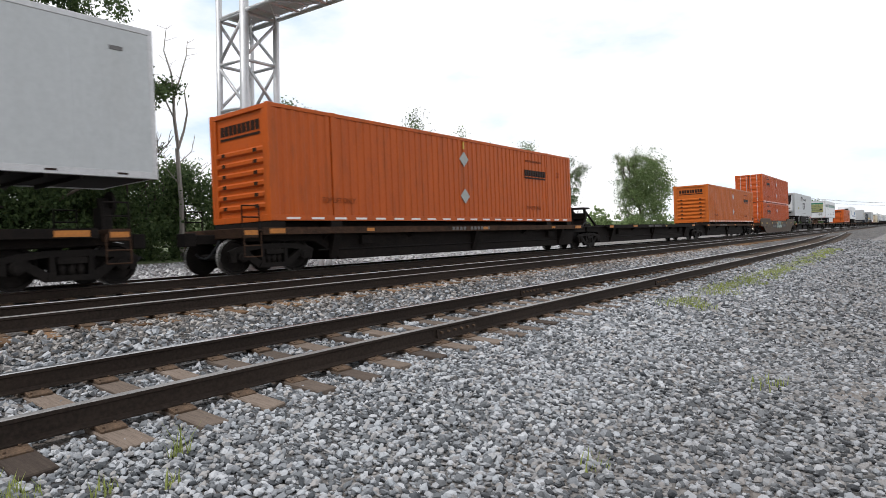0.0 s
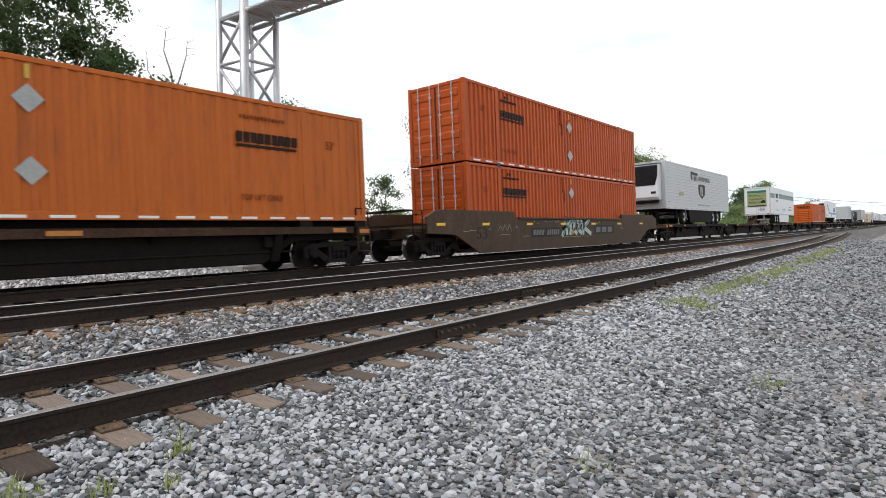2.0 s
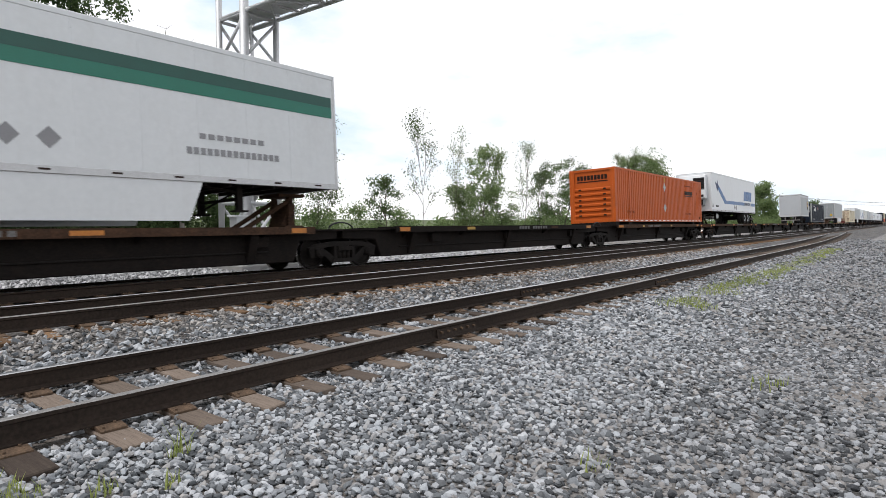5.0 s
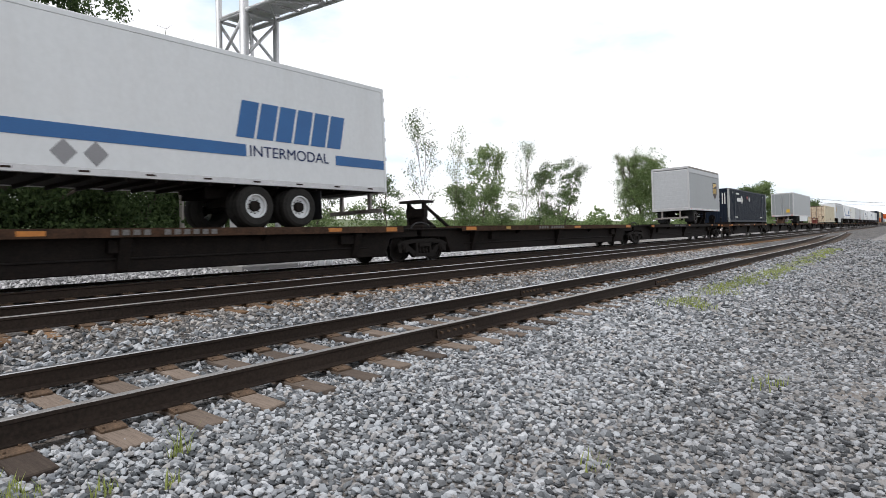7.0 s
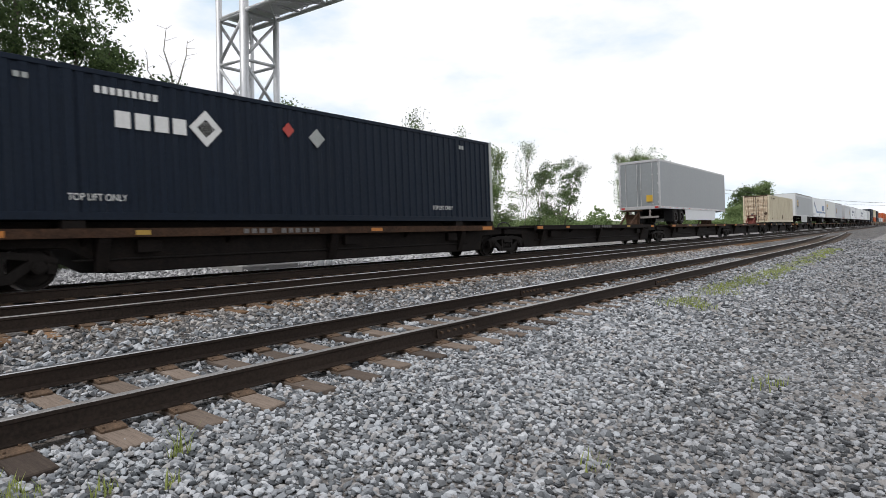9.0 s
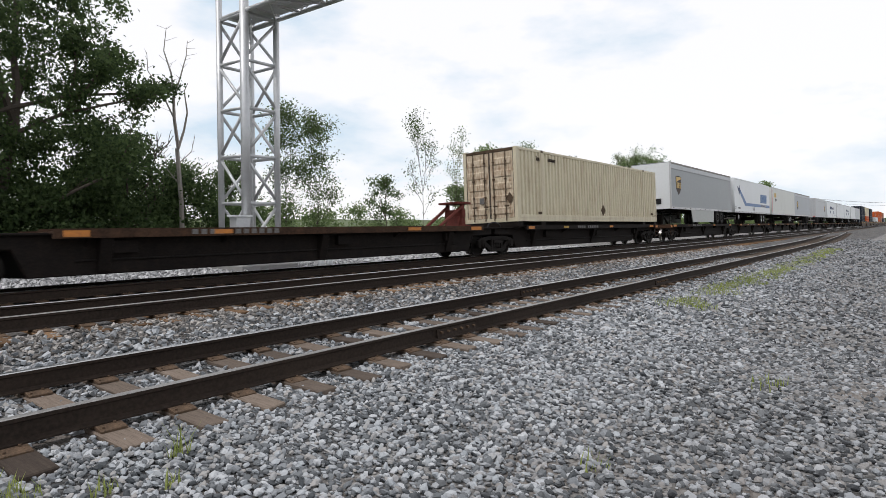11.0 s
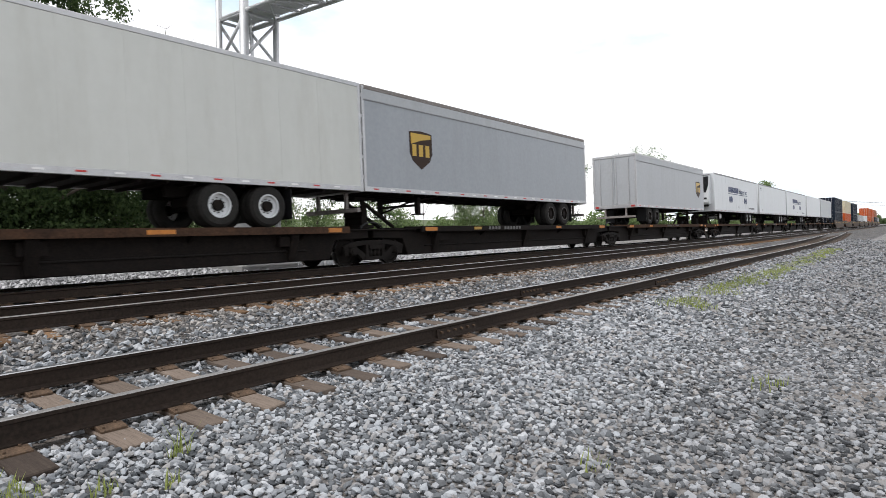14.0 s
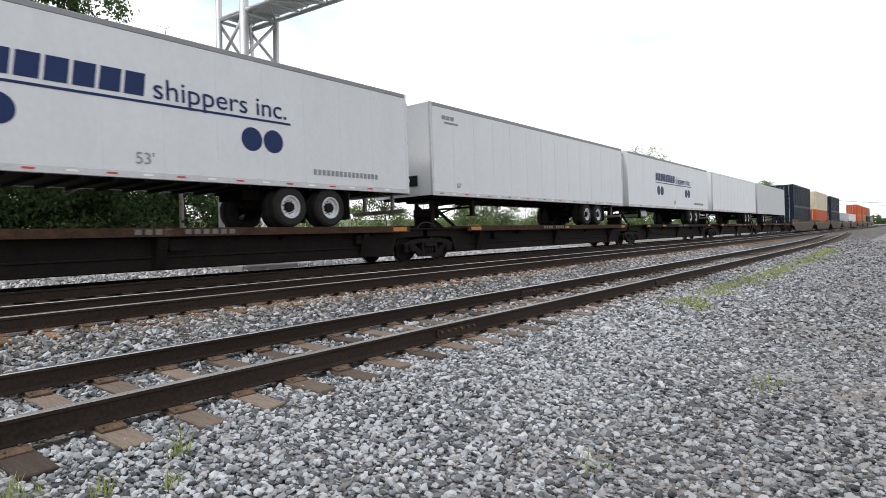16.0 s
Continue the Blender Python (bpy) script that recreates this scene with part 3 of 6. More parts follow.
def end_fittings(car, y, d):
    """The end of a car: a cross beam, stirrup steps, grab irons, a brake stand and a hanging air hose."""
    part("end_beam", boxes((-1.32, 1.32, *sorted((y - d * 0.42, y)), 0.86, 1.1)), M_DECK, car, "rusty end beam", bevel=0.015)
    part("reflector", boxes((1.318, 1.33, *sorted((y - d * 0.4, y - d * 0.04)), 0.93, 1.04)), M_TAPE_O, car, "orange reflective strip")
    for x in (-1.33, 1.33):
        bm = bmesh.new()
        a, b = y - d * 0.02, y - d * 0.48
        for z in (0.42, 0.68):
            tube(bm, (x, a, z), (x, b, z), 0.016, n=6)
        for e in (a, b):
            tube(bm, (x, e, 0.42), (x, e, 1.0), 0.016, n=6)
        part("stirrup_step", bm, M_DECK, car, "rusty steel stirrup step")
        bm = bmesh.new()
        for e in (a, b):
            tube(bm, (x * 0.96, e, 1.08), (x * 0.96, e, 1.62), 0.018, n=6)
        for z in (1.35, 1.62):
            tube(bm, (x * 0.96, a, z), (x * 0.96, b, z), 0.018, n=6)
        part("grab_iron", bm, M_TRUCK, car)
    if d > 0:
        bm = bmesh.new()
        box(bm, 0.35, 0.75, y - 0.32, y - 0.1, 1.1, 1.55)
        tube(bm, (0.55, y - 0.1, 1.62), (0.55, y - 0.04, 1.62), 0.27, n=16)
        box(bm, 0.5, 0.6, y - 0.3, y - 0.1, 1.5, 1.75)
        part("brake_stand", bm, M_TRUCK, car, "hand brake with its wheel", bevel=0.01)
    bm = bmesh.new()
    pts = [(0.32, y + d * 0.62 * k / 6, 0.82 - 0.42 * math.sin(k * math.pi / 8)) for k in range(7)]
    for p, q in zip(pts, pts[1:]):
        tube(bm, p, q, 0.03, n=6)
    part("air_hose", bm, M_BLACK, car, "black hanging air hose")


def spine_car(trucks, hitches, seed):
    car = thing("spine_car", "grimy black articulated spine flatcar with rusty decks", "railcar", "flatcars of the train")
    s0 = trucks[0]
    for i, t in enumerate(trucks):
        truck(car, t - s0)
    for i, (a, b) in enumerate(zip(trucks, trucks[1:])):
        first, last = i == 0, i == len(trucks) - 2
        spine_unit(car, a - s0 - (0.9 if first else 0), b - s0 + (0.9 if last else 0), M_DECK if (seed + i) % 3 else M_DARKSTEEL, seed * 10 + i, first, last)
        if not first:
            articulation(car, a - s0)
    for y, d in ((-1.0, -1), (trucks[-1] - s0 + 1.0, 1)):
        end_fittings(car, y, d)
    coupler(car, -0.8, -1)
    coupler(car, trucks[-1] - s0 + 0.8, 1)
    for y, *kind in hitches:
        hitch(car, y - s0, *kind)
    CARS.append((car, s0))


def stroke(bm, pts, w, x0, x1):
    """A painted line through points (y, z) on the side of a car."""
    for (ya, za), (yb, zb) in zip(pts, pts[1:]):
        d = math.hypot(yb - ya, zb - za)
        u, v = (yb - ya) / d, (zb - za) / d
        ny, nz = -v * w / 2, u * w / 2
        ya, za, yb, zb = ya - u * w / 3, za - v * w / 3, yb + u * w / 3, zb + v * w / 3
        prism(bm, [(ya + ny, za + nz), (yb + ny, zb + nz), (yb - ny, zb - nz), (ya - ny, za - nz)], "x", x0, x1)


def well_marks(car):
    """Painted-out patches with worn blocks of lettering, a spray tag and chalk scribbles."""
    for y0, y1, z0, z1 in ((5.55, 8.02, 0.62, 1.0), (11.5, 13.95, 0.66, 1.08)):
        part("paint_patch", boxes((1.468, 1.4725, y0, y1, z0, z1)), M_PATCH, car, "charcoal painted-out patch")
    for n, y0, step, w, z0, h in ((4, 5.68, 0.235, 0.17, 0.70, 0.22), (6, 6.84, 0.185, 0.13, 0.70, 0.22), (3, 11.72, 0.7, 0.5, 0.74, 0.26)):
        for k in range(n):
            a = y0 + k * step
            bm = bmesh.new()
            prism(bm, [(a, z0), (a + w, z0), (a + w + 0.05, z0 + h), (a + 0.05, z0 + h)], "x", 1.472, 1.477)
            part("letter_block", bm, M_FADED, car, "worn white marking")
    letters("lettering", "53", 0.62, M_PATCH, car, Matrix.Translation((1.473, 1.7, 0.62)) @ Euler((radians(90), 0, radians(90))).to_matrix().to_4x4(), squeeze=1.2)
    tags = [[(8.22, 0.66), (8.5, 1.02), (8.36, 0.92), (8.62, 1.34), (8.66, 0.72)], [(8.7, 1.0), (9.1, 1.32), (8.98, 0.72)], [(9.1, 1.26), (9.42, 1.30), (9.36, 0.9), (9.6, 0.72)],
            [(9.72, 1.24), (10.15, 1.24)], [(9.98, 1.24), (9.8, 0.9), (10.1, 0.74)], [(10.25, 0.95), (10.42, 1.30), (10.3, 0.72)], [(10.95, 1.32), (10.36, 1.0), (11.1, 0.70)]]
    for w, x0, x1, m, label in ((0.30, 1.472, 1.476, M_INK, "black outline of the spray tag"), (0.20, 1.476, 1.480, M_TAG, "pale green spray-painted tag")):
        for pts in tags:
            bm = bmesh.new()
            stroke(bm, pts, w, x0, x1)
            part("graffiti", bm, m, car, label)
    for pts in tags:
        bm = bmesh.new()
        stroke(bm, [(p[0] + 0.02, p[1] - 0.03) for p in pts[:2]], 0.05, 1.480, 1.483)
        part("graffiti", bm, M_DKGREEN, car, "dark green shading of the spray tag")
    part("graffiti", boxes((1.480, 1.483, 9.1, 9.32, 0.68, 0.9), (1.472, 1.4755, 9.6, 10.4, 1.3, 1.39)), M_GRIME_Y, car, "yellow spray patch")
    rnd = random.Random(5)
    bm = bmesh.new()
    for y0, z0, w, h, n in ((3.1, 0.86, 0.95, 0.3, 6), (3.2, 0.74, 0.7, 0.03, 2), (2.5, 0.95, 0.12, 0.14, 3), (4.35, 1.0, 0.14, 0.14, 3), (5.75, 1.2, 0.1, 0.12, 3), (6.05, 1.16, 0.1, 0.1, 3), (6.65, 1.24, 0.25, 0.07, 4),
                           (7.1, 1.26, 0.3, 0.05, 2), (7.55, 1.2, 0.5, 0.13, 7), (11.55, 1.16, 0.7, 0.14, 6), (14.8, 0.8, 0.3, 0.5, 6), (4.9, 0.66, 0.5, 0.12, 3), (8.3, 0.56, 2.6, 0.05, 4), (0.9, 0.9, 0.8, 0.2, 5)):
        pts = [(y0 + w * k / n, z0 + h * (rnd.random() if k % 2 else 0.2 * rnd.random())) for k in range(n + 1)]
        stroke(bm, pts, 0.018, 1.472, 1.476)
    tagged(part("scribble", bm, M_CHALK, car, "faint chalk scribbles"), kind="stuff")


def well_car(a, b, graffiti=False):
    car = thing("well_car", "brown double-stack container well car", "railcar", "well cars of the train")
    n = b - a
    truck(car, 0)
    truck(car, n)
    bm = bmesh.new()
    for s in (-1, 1):
        x0, x1 = sorted((s * 1.36, s * 1.47))
        prism(bm, [(0.5, 0.80), (1.95, 0.12), (n - 1.95, 0.12), (n - 0.5, 0.80), (n + 0.95, 0.86), (n + 0.95, 1.40), (n + 0.5, 1.60), (n + 0.2, 1.64), (n - 4.3, 1.64), (n - 4.36, 1.42), (4.36, 1.42), (4.3, 1.64), (-0.2, 1.64), (-0.5, 1.60), (-0.95, 1.40), (-0.95, 0.86)], "x", x0, x1)
        x0, x1 = sorted((s * 1.34, s * 1.53))
        box(bm, x0, x1, 4.55, n - 4.55, 1.34, 1.42)
    part("side_sill", bm, M_WELL, car, "brown weathered well side", bevel=0.01)
    bm = bmesh.new()
    box(bm, -1.36, 1.36, 1.75, n - 1.75, 0.16, 0.3)
    for y0, y1 in ((0.2, 1.9), (n - 1.9, n - 0.2)):
        box(bm, -1.36, 1.36, y0, y1, 0.9, 1.22)
    box(bm, -0.4, 0.4, -1.2, 1.2, 0.72, 1.05)
    box(bm, -0.4, 0.4, n - 1.2, n + 1.2, 0.72, 1.05)
    part("end_platform", bm, M_WELL, car)
    for y0, y1 in ((-1.5, -0.9), (n + 0.9, n + 1.5)):
        bm = bmesh.new()
        for x in (-1.3, 1.3):
            for z in (0.62, 0.9, 1.18, 1.46):
                tube(bm, (x - 0.2, y0 + 0.05, z), (x + 0.2, y0 + 0.05, z), 0.016, n=6)
                tube(bm, (x, y0 + 0.05, z), (x, y0 + 0.5, z), 0.016, n=6)
            tube(bm, (x, y0 + 0.05, 0.55), (x, y0 + 0.05, 1.62), 0.02, n=6)
            tube(bm, (x, y0 + 0.5, 0.55), (x, y0 + 0.5, 1.62), 0.02, n=6)
        box(bm, -1.45, 1.45, y0, y1, 1.13, 1.17)
        box(bm, -0.9, 0.9, (y0 + y1) / 2 - 0.2, (y0 + y1) / 2 + 0.2, 1.6, 1.66)
        part("ladder", bm, M_DARKSTEEL, car, "dark steel end platform and grab irons")
    for y in (-0.5, 2.1, 5.2, 8.1, 11.25, 14.4, 17.6):
        part("reflector", boxes((1.465, 1.482, y, y + 0.45, 1.11, 1.2)), M_TAPE_Y, car, "yellow reflective strip")
    if graffiti:
        well_marks(car)
    coupler(car, -1.1, -1)
    coupler(car, n + 1.1, 1)
    CARS.append((car, a))


# ---------------------------------------------------------------- containers
def ribbed_wall(bm, x, s, y0, y1, z0, z1, pitch, depth):
    """A wall of upright corrugations at x, its outside towards s."""
    pts, y = [], y0
    while y < y1 - 0.01:
        for f, d in ((0, 0), (0.38, 0), (0.48, 1), (0.88, 1)):
            if y + f * pitch < y1:
                pts.append((y + f * pitch, x - s * depth * d))
        y += pitch
    pts.append((y1, x))
    lo = [bm.verts.new((px, py, z0)) for py, px in pts]
    hi = [bm.verts.new((px, py, z1)) for py, px in pts]
    for i in range(len(pts) - 1):
        bm.faces.new((lo[i], lo[i + 1], hi[i + 1], hi[i]))


def container(paint, label, door_paint=None, L=16.15, Hc=2.9, ends=("ribs", "doors"), tape=True, placards=(), logos=(), pitch=0.28, posts=None, rods=None, depth=0.06, z=1.27, s=0.0, diamond=None):
    c = thing("shipping_container", label, "container", "containers of the train")
    W = 1.295
    posts = posts or paint
    for sd in (1, -1):
        bm = bmesh.new()
        ribbed_wall(bm, sd * (W - 0.015), sd, 0.16, L - 0.16, 0.14, Hc - 0.10, pitch, depth)
        part("side_wall", bm, paint, c)
        part("top_rail", boxes((min(sd * W, sd * (W - 0.08)), max(sd * W, sd * (W - 0.08)), 0.15, L - 0.15, Hc - 0.11, Hc - 0.01)), paint, c, bevel=0.008)
        bm = bmesh.new()
        x0, x1 = sorted((sd * W, sd * (W - 0.1)))
        box(bm, x0, x1, 0.15, L - 0.15, 0.0, 0.15)
        part("bottom_rail", bm, paint, c, bevel=0.008)
        if rods:
            x0, x1 = sorted((sd * (W - 0.03), sd * (W + 0.004)))
            part("rail_ledge", boxes((x0, x1, 0.16, L - 0.16, 0.15, 0.275)), paint, c, bevel=0.006)
    for y in (2.0, L - 2.17):
        for sd in (1, -1):
            x0, x1 = sorted((sd * (W + 0.003), sd * (W - 0.06)))
            part("lift_post", boxes((x0, x1, y, y + 0.17, 0.0, Hc)), paint, c, bevel=0.006)
            x0, x1 = sorted((sd * (W + 0.006), sd * (W - 0.1)))
            part("corner_casting", boxes((x0, x1, y - 0.01, y + 0.18, Hc - 0.11, Hc + 0.004)), M_RUST if paint is M_TAN else paint, c, bevel=0.01)
    bm = bmesh.new()
    box(bm, -W + 0.05, W - 0.05, 0.1, L - 0.1, Hc - 0.05, Hc - 0.015)
    for k in range(int(L / 0.5)):
        box(bm, -W + 0.15, W - 0.15, 0.3 + k * 0.5, 0.55 + k * 0.5, Hc - 0.02, Hc)
    part("roof", bm, paint, c)
    part("floor_frame", boxes((-W + 0.08, W - 0.08, 0.1, L - 0.1, 0.03, 0.15)), M_DARKSTEEL, c)
    for y in (0.0, L - 0.16):
        for sd in (1, -1):
            x0, x1 = sorted((sd * W, sd * (W - 0.15)))
            part("corner_post", boxes((x0, x1, y, y + 0.16, 0, Hc)), posts, c, bevel=0.01)
    for i, kind in enumerate(ends):
        yo, d = (0.0, 1) if i == 0 else (L, -1)
        y0, y1 = sorted((yo + d * 0.005, yo + d * 0.10))
        part("end_header", boxes((-W + 0.14, W - 0.14, y0, y1, Hc - 0.14, Hc - 0.02)), M_RUST if rods else paint, c, bevel=0.008)
        part("end_sill", boxes((-W + 0.14, W - 0.14, y0, y1, 0.0, 0.16)), paint, c, bevel=0.008)
        bm = bmesh.new()
        if kind == "ribs":
            pts = [(yo + d * 0.11, 0.16), (yo + d * 0.07, 0.16)]
            for k in range(6):
                z0 = 0.3 + k * 0.28
                pts += [(yo + d * 0.07, z0), (yo + d * 0.008, z0 + 0.05), (yo + d * 0.008, z0 + 0.13), (yo + d * 0.07, z0 + 0.18)]
            pts += [(yo + d * 0.07, Hc - 0.14), (yo + d * 0.11, Hc - 0.14)]
            prism(bm, pts, "x", -W + 0.27, W - 0.27)
            part("end_wall", bm, paint, c, "end wall pressed into horizontal ribs")
            for sd in (1, -1):
                x0, x1 = sorted((sd * (W - 0.27), sd * (W - 0.14)))
                part("end_panel", boxes((x0, x1, *sorted((yo + d * 0.015, yo + d * 0.1)), 0.16, Hc - 0.14)), paint, c)
            ya, yb = sorted((yo + d * 0.055, yo + d * 0.08))
            bars = bmesh.new()
            for k in range(9):
                box(bars, -0.86 + k * 0.195, -0.71 + k * 0.195, ya, yb, 2.30, 2.55)
            box(bars, -0.88, 0.88, ya, yb, 2.18, 2.24)
            part("lettering", bars, M_CHAR, c, "faded black nameplate blocks")
            soot = bmesh.new()
            for k in range(6):
                for xs in (0.62, -0.78):
                    box(soot, xs, xs + 0.16, *sorted((yo + d * 0.004, yo + d * 0.01)), 0.345 + k * 0.28, 0.435 + k * 0.28)
            part("soot", soot, M_CHAR, c, "sooty rub marks on the ribs")
        elif kind == "upright":
            pts = [(-W + 0.14, yo + d * 0.11), (-W + 0.14, yo + d * 0.06)]
            for k in range(8):
                x = -W + 0.2 + k * 0.28
                pts += [(x, yo + d * 0.06), (x + 0.04, yo + d * 0.02), (x + 0.15, yo + d * 0.02), (x + 0.19, yo + d * 0.06)]
            pts += [(W - 0.14, yo + d * 0.06), (W - 0.14, yo + d * 0.11)]
            prism(bm, pts, "z", 0.16, Hc - 0.14)
            part("end_wall", bm, paint, c, "end wall pressed into upright ribs")
        else:
            box(bm, -W + 0.14, W - 0.14, *sorted((yo + d * 0.075, yo + d * 0.11)), 0.16, Hc - 0.14)
            part("end_frame", bm, M_BLACK, c)
            ya, yb = sorted((yo + d * 0.02, yo + d * 0.06))
            for sd in (1, -1):
                bm = bmesh.new()
                x0, x1 = sorted((sd * 0.01, sd * (W - 0.15)))
                box(bm, x0, x1, ya, yb, 0.17, Hc - 0.15)
                for k in range(5):
                    z0 = 0.3 + k * 0.5
                    prism(bm, [(yo + d * 0.02, z0), (yo - d * 0.006, z0 + 0.05), (yo - d * 0.006, z0 + 0.26), (yo + d * 0.02, z0 + 0.31)], "x", x0 + 0.12, x1 - 0.12)
                door = part("door", bm, door_paint or paint, c)
                for xg in (0.012, W - 0.17):
                    g0, g1 = sorted((sd * xg, sd * (xg + 0.022)))
                    part("gasket", boxes((g0, g1, *sorted((yo + d * 0.012, yo + d * 0.03)), 0.17, Hc - 0.15)), M_BLACK, door, "black rubber gasket")
                for xr in (0.22, 0.78):
                    bm = bmesh.new()
                    tube(bm, (sd * xr, yo - d * 0.035, 0.06), (sd * xr, yo - d * 0.035, Hc - 0.06), 0.02, n=6)
                    for zz in (0.3, 1.0, 1.7, 2.4):
                        box(bm, sd * xr - 0.05, sd * xr + 0.05, min(yo, yo - d * 0.05), max(yo, yo - d * 0.05), zz, zz + 0.06)
                    part("lock_rod", bm, rods or M_ALU, door, "rusty lock rod" if rods else "galvanized lock rod")
    if tape:
        y = 0.45
        while y < L - 0.5:
            part("reflector", boxes((W - 0.002, W + 0.006, y, y + 0.42, 0.035, 0.09)), M_TAPE_W, c, "white reflective strip")
            y += 0.78
    for y, zz in placards:
        bm = bmesh.new()
        prism(bm, [(y, zz - 0.26), (y + 0.26, zz), (y, zz + 0.26), (y - 0.26, zz)], "x", W - 0.012, W + 0.008)
        part("placard", bm, diamond or M_PLACARD, c, "rusty diamond placard holder" if diamond else "blank grey diamond placard holder")
    decals(c, W, logos)
    LOADS.append((c, s, z))
    return c


def decals(c, W, logos):
    """Flat marks on the side: (kind, y0, y1, z0, z1, material, extra)."""
    for kind, y0, y1, z0, z1, m, *more in logos:
        x0, x1 = W - 0.012, W + 0.006 + (more[0] if kind in ("bar", "poly") and more and isinstance(more[0], float) else 0)
        bm = bmesh.new()
        if kind == "bar":
            box(bm, x0, x1, y0, y1, z0, z1)
            part("stripe", bm, m, c, "painted stripe")
        elif kind == "word":
            n, slant, gap = more
            w = (y1 - y0) / n
            h = z1 - z0
            for k in range(n):
                a = y0 + k * w
                prism(bm, [(a, z0), (a + w * (1 - gap), z0), (a + w * (1 - gap) + slant * h, z1), (a + slant * h, z1)], "x", x0, x1)
                if n < 10:
                    part("letter_block", bm, m, c)
                    bm = bmesh.new()
            if n < 10:
                bm.free()
            else:
                part("lettering", bm, m, c, "small line of lettering")
        elif kind == "disc":
            r, yc, zc = (z1 - z0) / 2, (y0 + y1) / 2, (z0 + z1) / 2
            prism(bm, [(yc + r * math.cos(t * math.pi / 12), zc + r * math.sin(t * math.pi / 12)) for t in range(24)], "x", x0, x1)
            part("emblem", bm, m, c, "round emblem")
        elif kind == "diamond":
            yc, zc = (y0 + y1) / 2, (z0 + z1) / 2
            prism(bm, [(yc, z0), (y1, zc), (yc, z1), (y0, zc)], "x", x0, x1)
            part("placard", bm, m, c, "diamond placard")
        elif kind == "shield":
            g, rows = more
            for k, (mm, inset) in enumerate(((m, 0.0), (g, 0.07))):
                a, b, lo, hi = y0 + inset, y1 - inset, z0 + inset * 1.4, z1 - inset
                h, w, mid = hi - lo, b - a, (a + b) / 2
                bb = bmesh.new()
                if k == 0:
                    prism(bb, [(a, hi - 0.03), (mid, hi + 0.02), (b, hi - 0.03), (b, lo + 0.42 * h), (b - 0.12 * w, lo + 0.22 * h), (mid, lo), (a + 0.12 * w, lo + 0.22 * h), (a, lo + 0.42 * h)], "x", x0, x1)
                    part("emblem", bb, mm, c, "shield-shaped emblem")
                else:
                    if rows == 1:
                        prism(bb, [(a, hi), (b, hi), (b, hi - 0.12 * h), (mid, hi - 0.2 * h), (a, hi - 0.34 * h)], "x", x1, x1 + 0.004)
                    for j in range(3):
                        yy = a + (j + 0.15) * w / 3
                        prism(bb, [(yy, lo + 0.30 * h), (yy + 0.2 * w, lo + 0.30 * h), (yy + 0.2 * w, lo + 0.66 * h), (yy, lo + 0.66 * h)], "x", x1, x1 + 0.004)
                    part("emblem_mark", bb, mm, c, "pale marks on the emblem")
            bm.free()
        elif kind == "poly":
            prism(bm, [(y0 + u * (y1 - y0), z0 + v * (z1 - z0)) for u, v in more[-1]], "x", x0, x1)
            part("emblem", bm, m, c, "painted graphic")
        elif kind == "text":
            bm.free()
            text, size, *sq = more
            letters("lettering", text, size, m, c, Matrix.Translation((W + 0.006, y0, z0)) @ Euler((radians(90), 0, radians(90))).to_matrix().to_4x4(), bold=0.0, squeeze=sq[0] if sq else 1.0)


# ---------------------------------------------------------------- trailers
def tyre_meshes():
    bm = bmesh.new()
    n = 28
    rows = [(0.29, -0.13), (0.44, -0.14), (0.50, -0.09), (0.51, 0.0), (0.50, 0.09), (0.44, 0.14), (0.29, 0.13)]
    rings = [[bm.verts.new((x, r * math.cos(2 * math.pi * i / n), r * math.sin(2 * math.pi * i / n))) for i in range(n)] for r, x in rows]
    for a, b in zip(rings, rings[1:]):
        for i in range(n):
            bm.faces.new((a[i], a[(i + 1) % n], b[(i + 1) % n], b[i]))
    tyre = mesh_of("tyre", bm, M_TYRE)
    bm = bmesh.new()
    rows = [(0.30, 0.12), (0.26, 0.125), (0.25, 0.04), (0.13, 0.01), (0.12, 0.11), (0.03, 0.115)]
    rings = [[bm.verts.new((x, r * math.cos(2 * math.pi * i / n), r * math.sin(2 * math.pi * i / n))) for i in range(n)] for r, x in rows]
    for k, (a, b) in enumerate(zip(rings, rings[1:])):
        for i in range(n):
            bm.faces.new((a[i], a[(i + 1) % n], b[(i + 1) % n], b[i])).material_index = 1 if k >= 3 else 0
    bm.faces.new(rings[-1]).material_index = 1
    for i in range(10):
        t = 2 * math.pi * i / 10
        tube(bm, (0.012, 0.17 * math.cos(t), 0.17 * math.sin(t)), (0.05, 0.17 * math.cos(t), 0.17 * math.sin(t)), 0.014, n=5, mi=1)
    return tyre, bm


TYRE, _rim = tyre_meshes()
RIM_W = mesh_of("rim", _rim, [M_WHITE, M_DARKSTEEL])
_, _rim = tyre_meshes()
RIM_D = mesh_of("rim", _rim, [M_DARKSTEEL, M_DARKSTEEL, M_FADED])
for face in RIM_D.polygons:
    if min((RIM_D.vertices[k].co.yz.length for k in face.vertices)) > 0.255:
        face.material_index = 2


